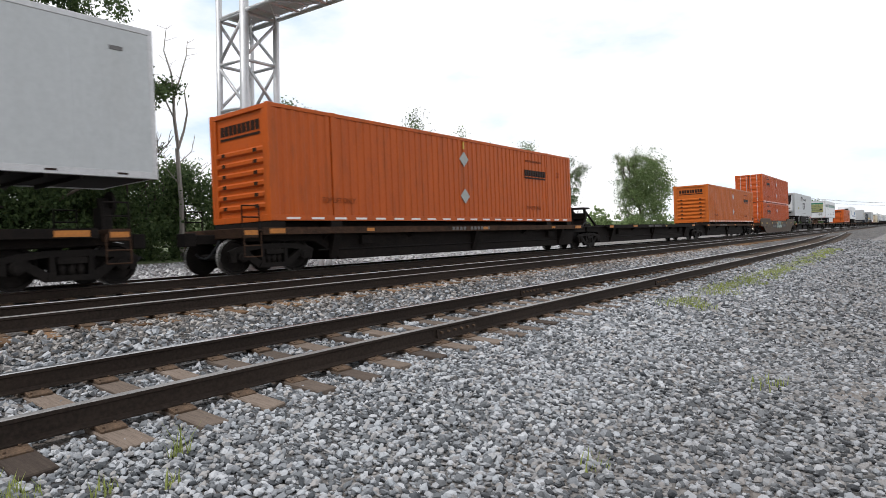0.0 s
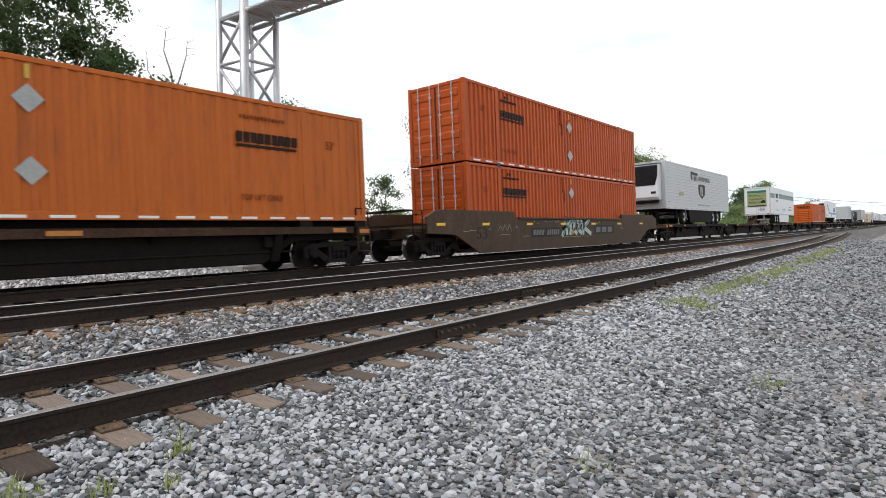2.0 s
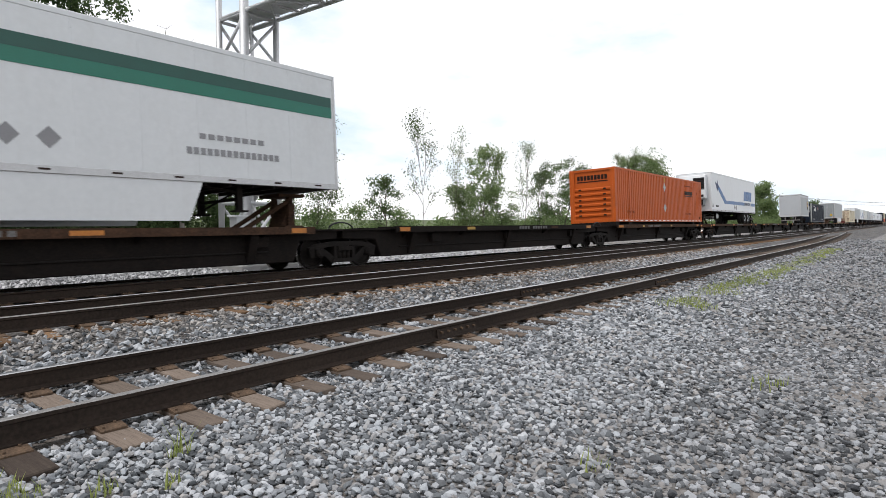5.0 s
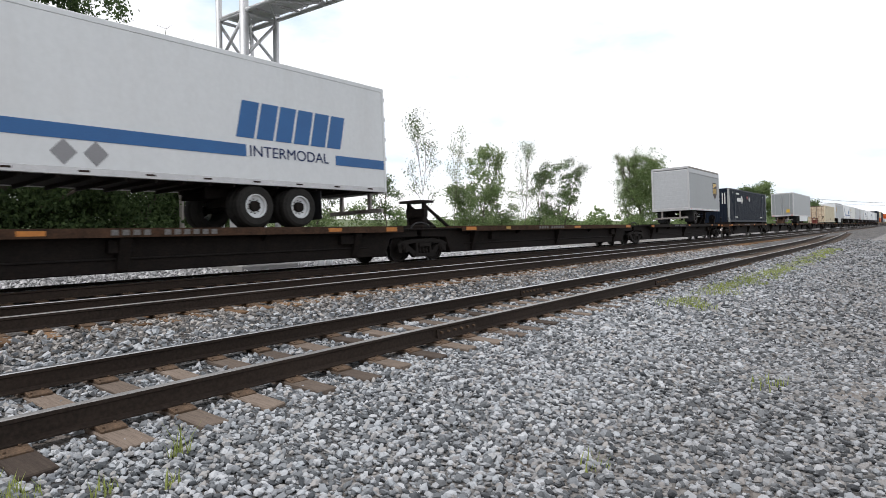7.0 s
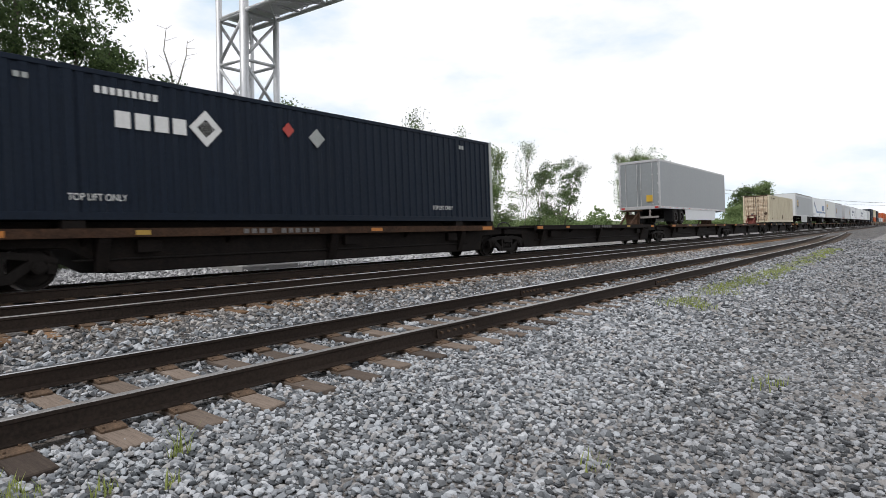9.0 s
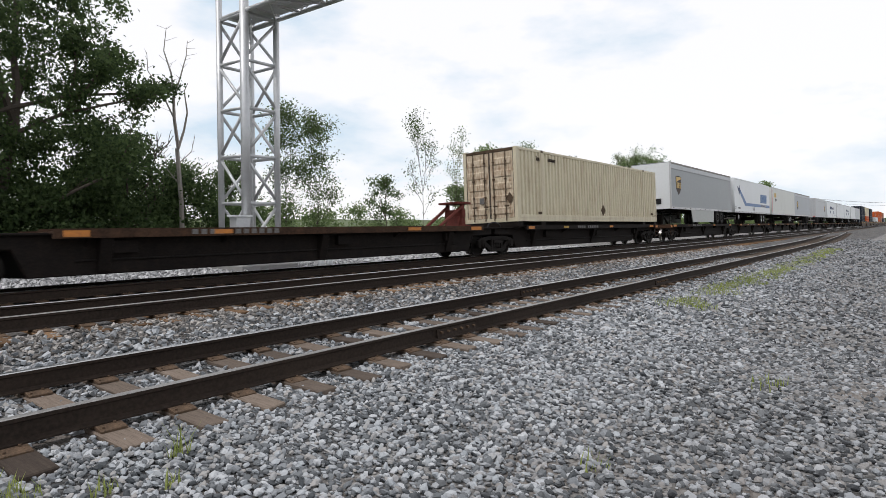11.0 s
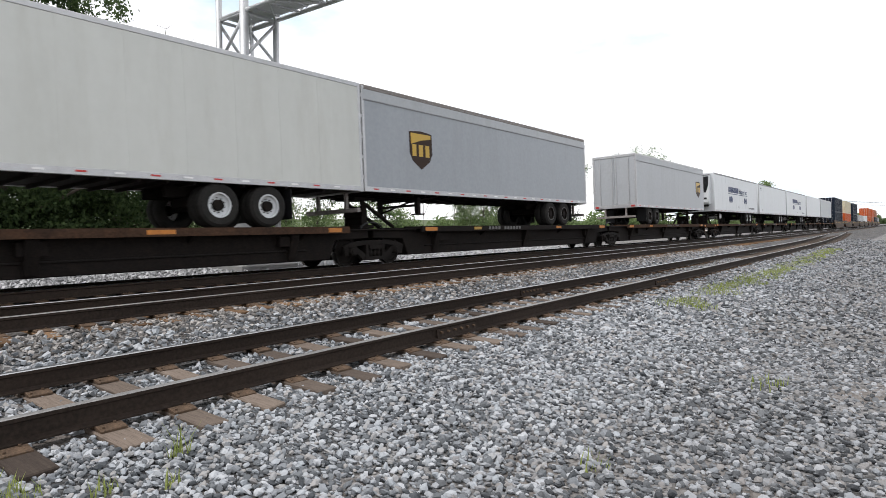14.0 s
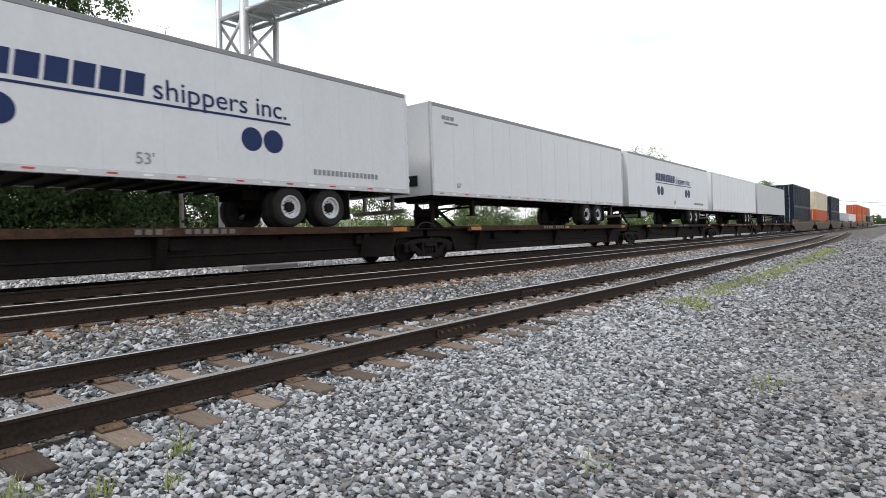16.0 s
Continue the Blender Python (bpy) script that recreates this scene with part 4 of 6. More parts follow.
def tall_reefer(t, Y, sl):
    """A refrigeration unit with a plain panel beside an upright black grille, over a narrower engine bay."""
    yb, yf = Y(0.0), Y(-0.5)

    def across(a, b):
        return tuple(sorted((yf - sl * a, yf - sl * b)))
    bm = bmesh.new()
    prism(bm, [(yb, 1.98), (yf + sl * 0.05, 1.98), (yf, 2.05), (yf, 3.5), (yf + sl * 0.1, 3.84), (yb, 3.88)], "x", -1.0, 1.0)
    unit = part("reefer_unit", bm, M_WHITE, t, "white refrigeration unit with an upright black grille", bevel=0.05)
    part("grille", boxes((0.1, 0.93, *across(0.015, -0.1), 2.72, 3.62), (-0.95, 0.95, *across(0.008, -0.05), 2.66, 2.71)), M_BLACK, unit, "black upright grille", bevel=0.02)
    for k in range(4):
        part("louvre", boxes((0.2, 0.86, *across(0.05, 0.0), 2.84 + k * 0.2, 2.89 + k * 0.2)), M_DARKSTEEL, unit)
    part("nameplate", boxes(*[(-0.8 + k * 0.19, -0.66 + k * 0.19, *across(0.006, -0.02), 2.34, 2.54) for k in range(6)]), M_INDIGO, unit, "dark blue nameplate blocks")
    part("hatch", boxes((0.55, 0.85, *across(0.012, -0.02), 2.12, 2.3), (-0.6, -0.36, *across(0.012, -0.02), 2.12, 2.22), (-0.3, -0.06, *across(0.012, -0.02), 2.12, 2.22)), M_BLACK, unit)
    bay = part("engine_bay", boxes((-0.82, 0.82, *sorted((Y(-0.34), yb)), 1.42, 1.98)), M_GREY, t, "grimy engine bay under the unit", bevel=0.05)
    for x in (-0.45, 0.15):
        bm = bmesh.new()
        tube(bm, (x, Y(-0.33), 1.72), (x, Y(-0.42), 1.72), 0.17, n=16)
        part("pulley", bm, M_ALU, bay)
    part("bay_opening", boxes((0.4, 0.76, *sorted((Y(-0.36), Y(-0.33))), 1.5, 1.9)), M_BLACK, bay)
    part("fuel_tank", boxes((-0.7, 0.7, *sorted((Y(3.6), Y(4.5))), 0.45, 0.9)), M_ALU, t, bevel=0.08)


def trailer(paint, label, L=16.15, nose="lead", reefer=False, skirt=None, rims=True, ribs=False, tandem=2.55, logos=(), roof_band=None, tape="mix", s=0.0, single=False, panels=True, gear=2.77, spare=False, front=None, roll=False, top_rail=None):
    """A semi-trailer: its floor is 1.0 m over the deck, and its body 3.0 m high."""
    t = thing("semi_trailer", label, "trailer", "trailers of the train")
    W, Z0, Z1 = 1.30, 1.0, 4.06
    far = nose != "lead"

    def Y(d):
        return L - d if far else d

    def span(a, b):
        return tuple(sorted((Y(a), Y(b))))
    for sd in (1, -1):
        bm = bmesh.new()
        x0, x1 = sorted((sd * (W - 0.012), sd * (W - 0.06)))
        if ribs:
            pts = [(sd * (W - 0.06), Z0 + 0.12), (sd * (W - 0.016), Z0 + 0.12)]
            for k in range(13):
                z = Z0 + 0.26 + k * 0.20
                pts += [(sd * (W - 0.016), z - 0.022), (sd * (W - 0.007), z - 0.008), (sd * (W - 0.007), z + 0.022), (sd * (W - 0.016), z + 0.036)]
            pts += [(sd * (W - 0.016), Z1 - 0.12), (sd * (W - 0.06), Z1 - 0.12)]
            prism(bm, pts, "y", 0.06, L - 0.06)
        elif panels:
            pts = [(sd * (W - 0.06), 0.06), (sd * (W - 0.012), 0.06)]
            k = 1.22
            while k < L - 0.3:
                pts += [(sd * (W - 0.012), k - 0.03), (sd * (W - 0.0085), k - 0.03), (sd * (W - 0.0085), k + 0.03), (sd * (W - 0.012), k + 0.03)]
                k += 1.22
            pts += [(sd * (W - 0.012), L - 0.06), (sd * (W - 0.06), L - 0.06)]
            prism(bm, pts, "z", Z0 + 0.12, Z1 - 0.12)
        else:
            box(bm, x0, x1, 0.06, L - 0.06, Z0 + 0.12, Z1 - 0.12)
        part("side_wall", bm, paint, t)
        x0, x1 = sorted((sd * W, sd * (W - 0.08)))
        part("roof_rail", boxes((x0, x1, 0.0, L, Z1 - 0.13, Z1 - 0.01)), top_rail or (M_ALU if paint is not M_WHITE else paint), t, bevel=0.012)
        part("bottom_rail", boxes((x0, x1, 0.0, L, Z0, Z0 + 0.14)), M_ALU, t, "scuffed aluminium rail", bevel=0.008)
        if roof_band:
            xa, xb = sorted((sd * (W - 0.012), sd * (W + 0.004)))
            part("roof_band", boxes((xa, xb, 0.02, L - 0.02, Z1 - 0.42, Z1 - 0.135)), roof_band, t, "light roof band", bevel=0.003)
            # thin grey strip that paints the shadow line under the roof band
            part("roof_shadow_line", boxes((xa, xb, 0.02, L - 0.02, Z1 - 0.455, Z1 - 0.43)), M_INKGREY, t)
    part("roof", boxes((-W + 0.03, W - 0.03, 0.02, L - 0.02, Z1 - 0.04, Z1)), paint, t, bevel=0.015)
    bm = bmesh.new()
    pts = [(0.05, Z0 + 0.1), (0.05, Z0 + 0.02)]
    for k in range(int((L - 0.6) / 0.6)):
        pts += [(0.3 + k * 0.6, Z0 + 0.02), (0.3 + k * 0.6, Z0 - 0.06), (0.36 + k * 0.6, Z0 - 0.06), (0.36 + k * 0.6, Z0 + 0.02)]
    pts += [(L - 0.05, Z0 + 0.02), (L - 0.05, Z0 + 0.1)]
    prism(bm, pts, "x", -W + 0.06, W - 0.06)
    part("floor", bm, M_DARKSTEEL, t)
    # nose wall with corner posts
    y0, y1 = span(0.0, 0.07)
    part("front_wall", boxes((-W + 0.05, W - 0.05, y0 + 0.012, y1, Z0 + 0.02, Z1 - 0.05)), front or paint, t)
    for sd in (1, -1):
        for d in (0.0, L - 0.1):
            y0, y1 = span(d, d + 0.1)
            x0, x1 = sorted((sd * (W + 0.003), sd * (W - 0.1)))
            part("corner_post", boxes((x0, x1, y0 - 0.003, y1 + 0.003, Z0 + 0.02, Z1 - 0.02)), paint if reefer else M_ALU, t, bevel=0.02)
    # rear doors
    yr, dr = Y(L), (1 if not far else -1)
    part("header", boxes((-W + 0.02, W - 0.02, *sorted((yr - dr * 0.09, yr)), Z1 - 0.16, Z1 - 0.02)), M_ALU, t, bevel=0.01)
    part("rear_sill", boxes((-W + 0.02, W - 0.02, *sorted((yr - dr * 0.12, yr + dr * 0.01)), Z0 - 0.02, Z0 + 0.18)), M_ALU, t, bevel=0.01)
    for sd in (1, -1):
        x0, x1 = sorted((sd * 0.008, sd * (W - 0.1)))
        if roll:
            continue
        door = part("door", boxes((x0, x1, *sorted((yr - dr * 0.06, yr - dr * 0.02)), Z0 + 0.19, Z1 - 0.17)), paint, t)
        for xr in (0.12, 0.85):
            bm = bmesh.new()
            tube(bm, (sd * xr, yr + dr * 0.012, Z0 + 0.05), (sd * xr, yr + dr * 0.012, Z1 - 0.06), 0.018, n=6)
            for zz in (Z0 + 0.3, Z0 + 1.2, Z0 + 2.1):
                box(bm, sd * xr - 0.04, sd * xr + 0.04, *sorted((yr - dr * 0.02, yr + dr * 0.02)), zz, zz + 0.05)
            part("lock_rod", bm, M_ALU, door)
        for k in range(5):
            z = Z0 + 0.35 + k * 0.58
            x0, x1 = sorted((sd * (W - 0.14), sd * (W + 0.005)))
            part("hinge", boxes((x0, x1, *sorted((yr - dr * 0.02, yr + dr * 0.02)), z, z + 0.1)), M_ALU, door)
        x0, x1 = sorted((sd * (W - 0.34), sd * (W - 0.12)))
        part("tail_lamp", boxes((x0, x1, *sorted((yr, yr + dr * 0.03)), Z0 + 0.03, Z0 + 0.13)), M_TAPE_R, t, "red tail lamp")
    if roll:
        bm = bmesh.new()
        prism(bm, [p for k in range(9) for p in ((yr - dr * 0.02, Z0 + 0.19 + k * 0.293), (yr - dr * 0.02, Z0 + 0.45 + k * 0.293), (yr - dr * 0.023, Z0 + 0.465 + k * 0.293), (yr - dr * 0.023, Z0 + 0.47 + k * 0.293))] + [(yr - dr * 0.06, Z1 - 0.18), (yr - dr * 0.06, Z0 + 0.19)], "x", -W + 0.1, W - 0.1)
        part("roll_door", bm, M_PALEGREY, t, "closed roll-up door")
    bm = bmesh.new()
    for x in (-0.62, 0.62):
        box(bm, x - 0.05, x + 0.05, *sorted((yr - dr * 0.12, yr - dr * 0.02)), 0.45, Z0)
    box(bm, -1.15, 1.15, *sorted((yr - dr * 0.13, yr - dr * 0.01)), 0.42, 0.54)
    part("rear_guard", bm, M_GUARD, t, "rust-stained steel underride bar", bevel=0.008)
    # running gear
    axles = [13.0, 11.7] if L > 15 else [L - 2.2, L - 3.45] if not single else [L - 1.6]
    axles = [a - (tandem - 2.55) for a in axles]
    bm = bmesh.new()
    a0, a1 = min(axles) - 0.9, max(axles) + 0.7
    for x in (-0.5, 0.5):
        y0, y1 = span(a0, a1)
        box(bm, x - 0.05, x + 0.05, y0, y1, 0.72, 0.98)
    for a in axles:
        tube(bm, (-1.1, Y(a), 0.51), (1.1, Y(a), 0.51), 0.07, n=8)
        box(bm, -0.6, 0.6, *span(a - 0.2, a + 0.2), 0.55, 0.75)
    bogie = part("bogie", bm, M_DARKSTEEL, t, "black slider frame with axles")
    for a in axles:
        for sd in (1, -1):
            for x in (1.11, 0.80):
                w = part("tyre", TYRE, None, bogie)
                w.location = (sd * x, Y(a), 0.51)
                w.rotation_euler = (a, 0, 0 if sd == 1 else math.pi)
                if x > 1:
                    r = part("rim", RIM_W if rims else RIM_D, None, bogie)
                    r.matrix_basis = w.matrix_basis
    for sd in (-1, 1):
        x0, x1 = sorted((sd * 0.68, sd * 1.25))
        part("mud_flap", boxes((x0, x1, *span(max(axles) + 0.66, max(axles) + 0.68), 0.2, 0.95)), M_BLACK, t, "black rubber mud flap")
    if gear:
        bm = bmesh.new()
        for x in (-0.85, 0.85):
            box(bm, x - 0.07, x + 0.07, *span(gear - 0.07, gear + 0.07), 0.42, Z0)
            box(bm, x - 0.14, x + 0.14, *span(gear - 0.17, gear + 0.17), 0.38, 0.42)
            tube(bm, (x, Y(gear), 0.85), (x * 0.9, Y(gear + 0.9), 0.97), 0.035, n=6)
        tube(bm, (-0.85, Y(gear), 0.7), (0.85, Y(gear), 0.7), 0.04, n=6)
        tube(bm, (-0.85, Y(gear), 0.5), (0.85, Y(gear), 0.9), 0.03, n=6)
        part("landing_gear", bm, M_DARKSTEEL, t, "folded-up landing legs")
    if skirt:
        m, a, b, zlo = skirt
        bm = bmesh.new()
        for sd in (1, -1):
            x0, x1 = sorted((sd * (W - 0.03), sd * (W - 0.06)))
            pts = [(Y(a), Z0), (Y(b), Z0), (Y(b - 0.15), zlo), (Y(a + 0.35), zlo)]
            prism(bm, pts, "x", x0, x1)
        part("side_skirt", bm, m, t, "side skirt panel")
    if spare:
        wheel = part("spare_wheel", TYRE, None, t, "spare wheel hung under the floor")
        wheel.location = (0.98, Y(4.3), 0.53)
        part("rim", RIM_W, None, wheel)
        bm = bmesh.new()
        for d in (4.3, 7.6):
            tube(bm, (1.2, Y(d), 1.0), (1.2, Y(d + 0.35), 0.3), 0.025, n=6)
        part("skirt_strut", bm, M_ALU, t)
    if reefer == "tall":
        tall_reefer(t, Y, 1 if not far else -1)
    elif reefer:
        bm = bmesh.new()
        yf, yb = Y(-0.62), Y(0.0)
        prism(bm, [(yb, 1.55), (Y(-0.5), 1.55), (yf, 1.75), (yf, 2.95), (Y(-0.5), 3.85), (yb, 3.88)], "x", -1.02, 1.02)
        part("drip_pan", boxes((-0.86, 0.86, *sorted((Y(-0.46), yb)), 1.40, 1.56)), M_DARKSTEEL, t, "grimy pan under the refrigeration unit", bevel=0.04)
        part("roof_lip", boxes((-1.06, 1.06, *sorted((Y(-0.58), yb)), 3.84, 3.92)), M_INKGREY, t, bevel=0.03)
        unit = part("reefer_unit", bm, M_WHITE, t, "white refrigeration unit with black grille", bevel=0.05)
        bm = bmesh.new()
        sl = 1 if not far else -1
        prism(bm, [(-0.80, 2.5), (0.80, 2.5), (0.98, 3.05), (0.98, 3.74), (-0.98, 3.74), (-0.98, 3.05)], "y", *sorted((yf - sl * 0.02, yf + sl * 0.12)))
        for k in range(11):
            w = 0.80 + 0.16 * min(1, k / 5)
            box(bm, -w, w, *sorted((yf - sl * 0.045, yf)), 2.54 + k * 0.107, 2.575 + k * 0.107)
        part("grille", bm, M_BLACK, unit, "black louvred grille")
        part("hatch", boxes((0.55, 0.85, *sorted((yf - sl * 0.015, yf + sl * 0.02)), 1.95, 2.1), (-0.7, -0.4, *sorted((yf - sl * 0.015, yf + sl * 0.02)), 1.95, 2.1)), M_BLACK, unit)
        part("fuel_tank", boxes((-0.7, 0.7, *span(3.6, 4.5), 0.45, 0.9)), M_ALU, t, bevel=0.08)
    else:
        sl = 1 if not far else -1
        part("gladhand_box", boxes((0.25, 0.65, *sorted((Y(0) - sl * 0.02, Y(0) + sl * 0.02)), 1.35, 1.7)), M_BLACK, t, "connector box")
    if tape:
        y, k = 0.35, 0
        while y < L - 0.5:
            m = M_TAPE_R if (k % 2 == 0 and tape == "mix") else (M_TAPE_W if tape == "mix" else M_CHAR)
            part("reflector", boxes((W - 0.002, W + 0.005, y, y + 0.2, Z0 + 0.058, Z0 + 0.096)), m, t, "reflective strip")
            y += 0.7 if tape == "mix" else 1.25
            k += 1
    decals(t, W - 0.006, logos)
    LOADS.append((t, s, 1.11))
    return t

# ---------------------------------------------------------------- the train, front to back
spine_car([-48.5, -31.0, -13.4, 4.4], [], 1)
spine_car([8.9, 27.1, 45.6, 63.4], [(28.3, 1)], 2)
well_car(67.75, 87.15, True)
spine_car([91.3, 107.6, 125.2, 142.2, 159.3, 176.1], [(91.5, 1), (123.0, -1), (141.0, -1)], 3)
spine_car([180.4, 198.0, 216.7, 234.5], [(181.0, 1), (199.0, 1), (233.8, -1, M_DARKSTEEL)], 4)
spine_car([238.75, 255.4, 273.0, 290.3, 307.1, 323.6], [(271.7, -1), (288.2, -1), (306.0, -1, M_OXIDE)], 5)
spine_car([328.0, 344.6, 361.9, 379.2, 396.6, 412.95], [(328.4, 1), (345.8, 1), (363.5, 1), (379.5, 1), (412.8, -1, M_DARKSTEEL)], 6)
spine_car([417.4, 434.1, 451.8, 469.0, 486.3, 503.0], [(418.0, 1), (435.2, 1), (452.2, 1), (470.0, 1), (487.0, 1)], 7)
S = 507.0
for k in range(9):
    well_car(S, S + 19.6)
    S += 22.8

OBOX = [("text", 12.15, 0, 0.48, 0, M_FAINT, "TOP LIFT ONLY", 0.2, 0.85), ("text", 1.6, 0, 0.48, 0, M_FAINT, "TOP LIFT ONLY", 0.2, 0.85), ("text", 14.75, 0, 1.9, 0, M_FAINT, "53'", 0.3, 0.9), ("word", 12.2, 13.5, 2.4, 2.48, M_FAINT, 13, 0.0, 0.4), ("word", 12.1, 13.85, 1.84, 2.08, M_CHAR, 9, 0.05, 0.2), ("bar", 12.1, 13.8, 1.73, 1.79, M_CHAR), ("bar", 7.96, 8.04, 2.5, 2.75, M_GOLD)]
trailer(M_DULLWHITE, "dull white dry-van trailer riding a flatcar", nose="trail", tape="dark", s=-10.15, logos=[("bar", 15.3, 15.55, 3.5, 3.58, M_FADED)])
container(M_RUSSET, "orange corrugated container with a ribbed end wall", depth=0.03, ends=("ribs", "doors"), placards=((8.0, 2.15), (8.0, 0.87)), logos=OBOX, s=8.72)
container(M_AMBER, "orange corrugated container with a sooty ribbed end", depth=0.03, ends=("ribs", "doors"), placards=((8.0, 2.15), (8.0, 0.87)), logos=OBOX, s=48.15)
STACK_LOGO = [("text", 1.0, 0, 1.88, 0, M_FAINT, "53'", 0.3, 0.9), ("word", 2.35, 3.55, 2.42, 2.50, M_CHAR, 13, 0.0, 0.4), ("word", 2.65, 3.0, 2.56, 2.66, M_CHAR, 2, 0.0, 0.5), ("text", 2.3, 0, 0.5, 0, M_FAINT, "TOP LIFT ONLY", 0.2, 0.85), ("text", 12.9, 0, 0.5, 0, M_FAINT, "TOP LIFT ONLY", 0.2, 0.85), ("bar", 7.2, 7.23, 2.1, 2.75, M_CHAR), ("bar", 7.38, 7.41, 1.7, 2.2, M_CHAR), ("word", 2.35, 4.1, 1.84, 2.08, M_CHAR, 9, 0.05, 0.2), ("bar", 2.35, 4.05, 1.73, 1.79, M_CHAR), ("bar", 8.05, 8.13, 2.5, 2.75, M_GOLD)]
container(M_ORANGE, "orange container in the well under another one", ends=("doors", "ribs"), placards=((8.1, 2.1),), logos=STACK_LOGO, s=69.25, z=0.46)
stacked = container(M_ORANGE, "orange container stacked on top of another one", ends=("doors", "ribs"), placards=((8.1, 2.13), (8.1, 0.84)), logos=STACK_LOGO, s=69.25, z=3.41)
for y in (2.0, 13.98):
    part("stacking_lock", boxes((1.18, 1.31, y - 0.02, y + 0.2, -0.12, 0.07)), M_BLUESTEEL, stacked, "blue stacking lock", bevel=0.01)
trailer(M_DULLWHITE, "white ribbed refrigerated trailer with black markings", nose="lead", reefer=True, ribs=True, skirt=(M_DARKSTEEL, 4.75, 10.75, 0.12), tandem=2.9, gear=3.2, spare=True, tape="dark", s=90.65,
        logos=[("poly", 5.48, 7.25, 3.08, 3.72, M_INK, [(0, 0.35), (0.06, 0.1), (0.9, 0.0), (1, 0.1), (0.97, 0.9), (0.06, 1), (0, 0.95)]), ("word", 5.75, 7.3, 3.12, 3.5, M_DECALW, 5, 0.0, 0.25),
               ("text", 7.42, 0, 3.14, 0, M_INK, "INTERMODAL", 0.46, 1.06),
               ("poly", 7.28, 9.07, 1.84, 2.9, M_INK, [(0, 0.95), (0.28, 1), (0.72, 1), (1, 0.95), (0.93, 0.3), (0.5, 0), (0.07, 0.3)]), ("poly", 7.65, 7.9, 2.1, 2.75, M_DECALW, 0.004, [(0, 0), (0.3, 0), (1, 1), (0.7, 1)]), ("word", 8.05, 8.5, 2.05, 2.72, M_DECALW, 1, 0.0, 0.3), ("word", 7.1, 10.2, 1.33, 1.43, M_PLACARD, 20, 0.0, 0.35), ("bar", 0.4, 0.9, 1.42, 1.46, M_INKGREY),
               ("poly", 2.66, 3.82, 1.92, 2.2, M_LIME, [(0, 0.3), (0.2, 0), (0.9, 0.1), (1, 0.6), (0.7, 1), (0.2, 0.9)])])
trailer(M_WHITE, "white trailer with a green side band and door poster", nose="trail", skirt=(M_WHITE, 3.9, 10.7, 0.15), tape="dark", s=125.75,
        logos=[("bar", 0.12, 2.9, 2.86, 3.36, M_GREEN), ("bar", 0.12, 2.9, 3.12, 3.36, M_DKGREEN, 0.003), ("poly", 2.5, 3.5, 2.8, 3.45, M_DECALW, 0.006, [(0, 0.5), (0.3, 0), (0.6, 0), (0.3, 0.5), (0.6, 1), (0.3, 1)]), ("word", 3.3, 4.7, 2.9, 3.42, M_INK, 3, 0.25, 0.15),
               ("bar", 5.3, 16.0, 2.9, 3.44, M_GREEN), ("bar", 5.3, 16.0, 3.18, 3.44, M_DKGREEN, 0.003), ("word", 3.4, 4.7, 2.5, 2.67, M_INKGREY, 8, 0.1, 0.3), ("word", 3.1, 5.0, 1.5, 1.58, M_INKGREY, 12, 0.0, 0.3),
               ("diamond", 7.8, 8.2, 1.46, 1.86, M_INKGREY), ("diamond", 8.45, 8.85, 1.46, 1.86, M_INKGREY), ("diamond", 9.1, 9.5, 1.46, 1.86, M_INKGREY), ("word", 12.2, 13.9, 1.95, 2.07, M_INKGREY, 8, 0, 0.3), ("word", 11.9, 14.3, 1.6, 1.75, M_INKGREY, 15, 0, 0.3)])
container(M_RUSSET, "orange corrugated container with grey placards", depth=0.03, ends=("ribs", "doors"), placards=((7.93, 2.15), (7.93, 0.87)), logos=OBOX, s=161.05)
SWOOSH = [("text", 0.22, 0, 1.33, 0, M_INK, "53", 0.34, 1.0), ("word", 1.3, 2.2, 1.36, 1.48, M_INK, 5, 0.0, 0.3), ("poly", 1.15, 2.45, 2.6, 3.5, M_INDIGO, 0.002, [(0, 0.85), (0.45, 0.65), (0.6, 1), (0.75, 0.55), (1, 0.4), (0.7, 0.3), (0.5, 0), (0.35, 0.35)]),
          ("poly", 1.75, 5.6, 1.66, 3.1, M_BLUE, [(0, 0.92), (0.14, 1.0), (0.76, 0.19), (1, 0.19), (1, 0.0), (0.62, 0.0)]), ("bar", 5.58, 11.45, 1.66, 1.94, M_BLUE),
          ("word", 11.2, 14.45, 2.1, 2.97, M_BLUE, 6, 0.22, 0.14), ("text", 11.52, 0, 1.68, 0, M_INDIGO, "INTERMODAL", 0.37, 1.05), ("bar", 14.2, 16.05, 1.66, 1.92, M_BLUE),
          ("diamond", 7.4, 7.85, 1.18, 1.66, M_INKGREY), ("diamond", 7.96, 8.4, 1.18, 1.66, M_INKGREY)]
trailer(M_WHITE, "white refrigerated trailer with a blue swoosh", nose="lead", reefer="tall", panels=False, s=180.05, logos=SWOOSH, tape="dark")
trailer(M_GREY, "short grey trailer with a brown and gold shield", L=8.2, nose="trail", single=True, rims=False, roll=True, s=226.6, panels=False, top_rail=M_GUARD, roof_band=M_PALEGREY, logos=[("shield", 6.34, 7.45, 1.92, 3.2, M_BROWN, M_GOLD, 1)], front=M_GREY)
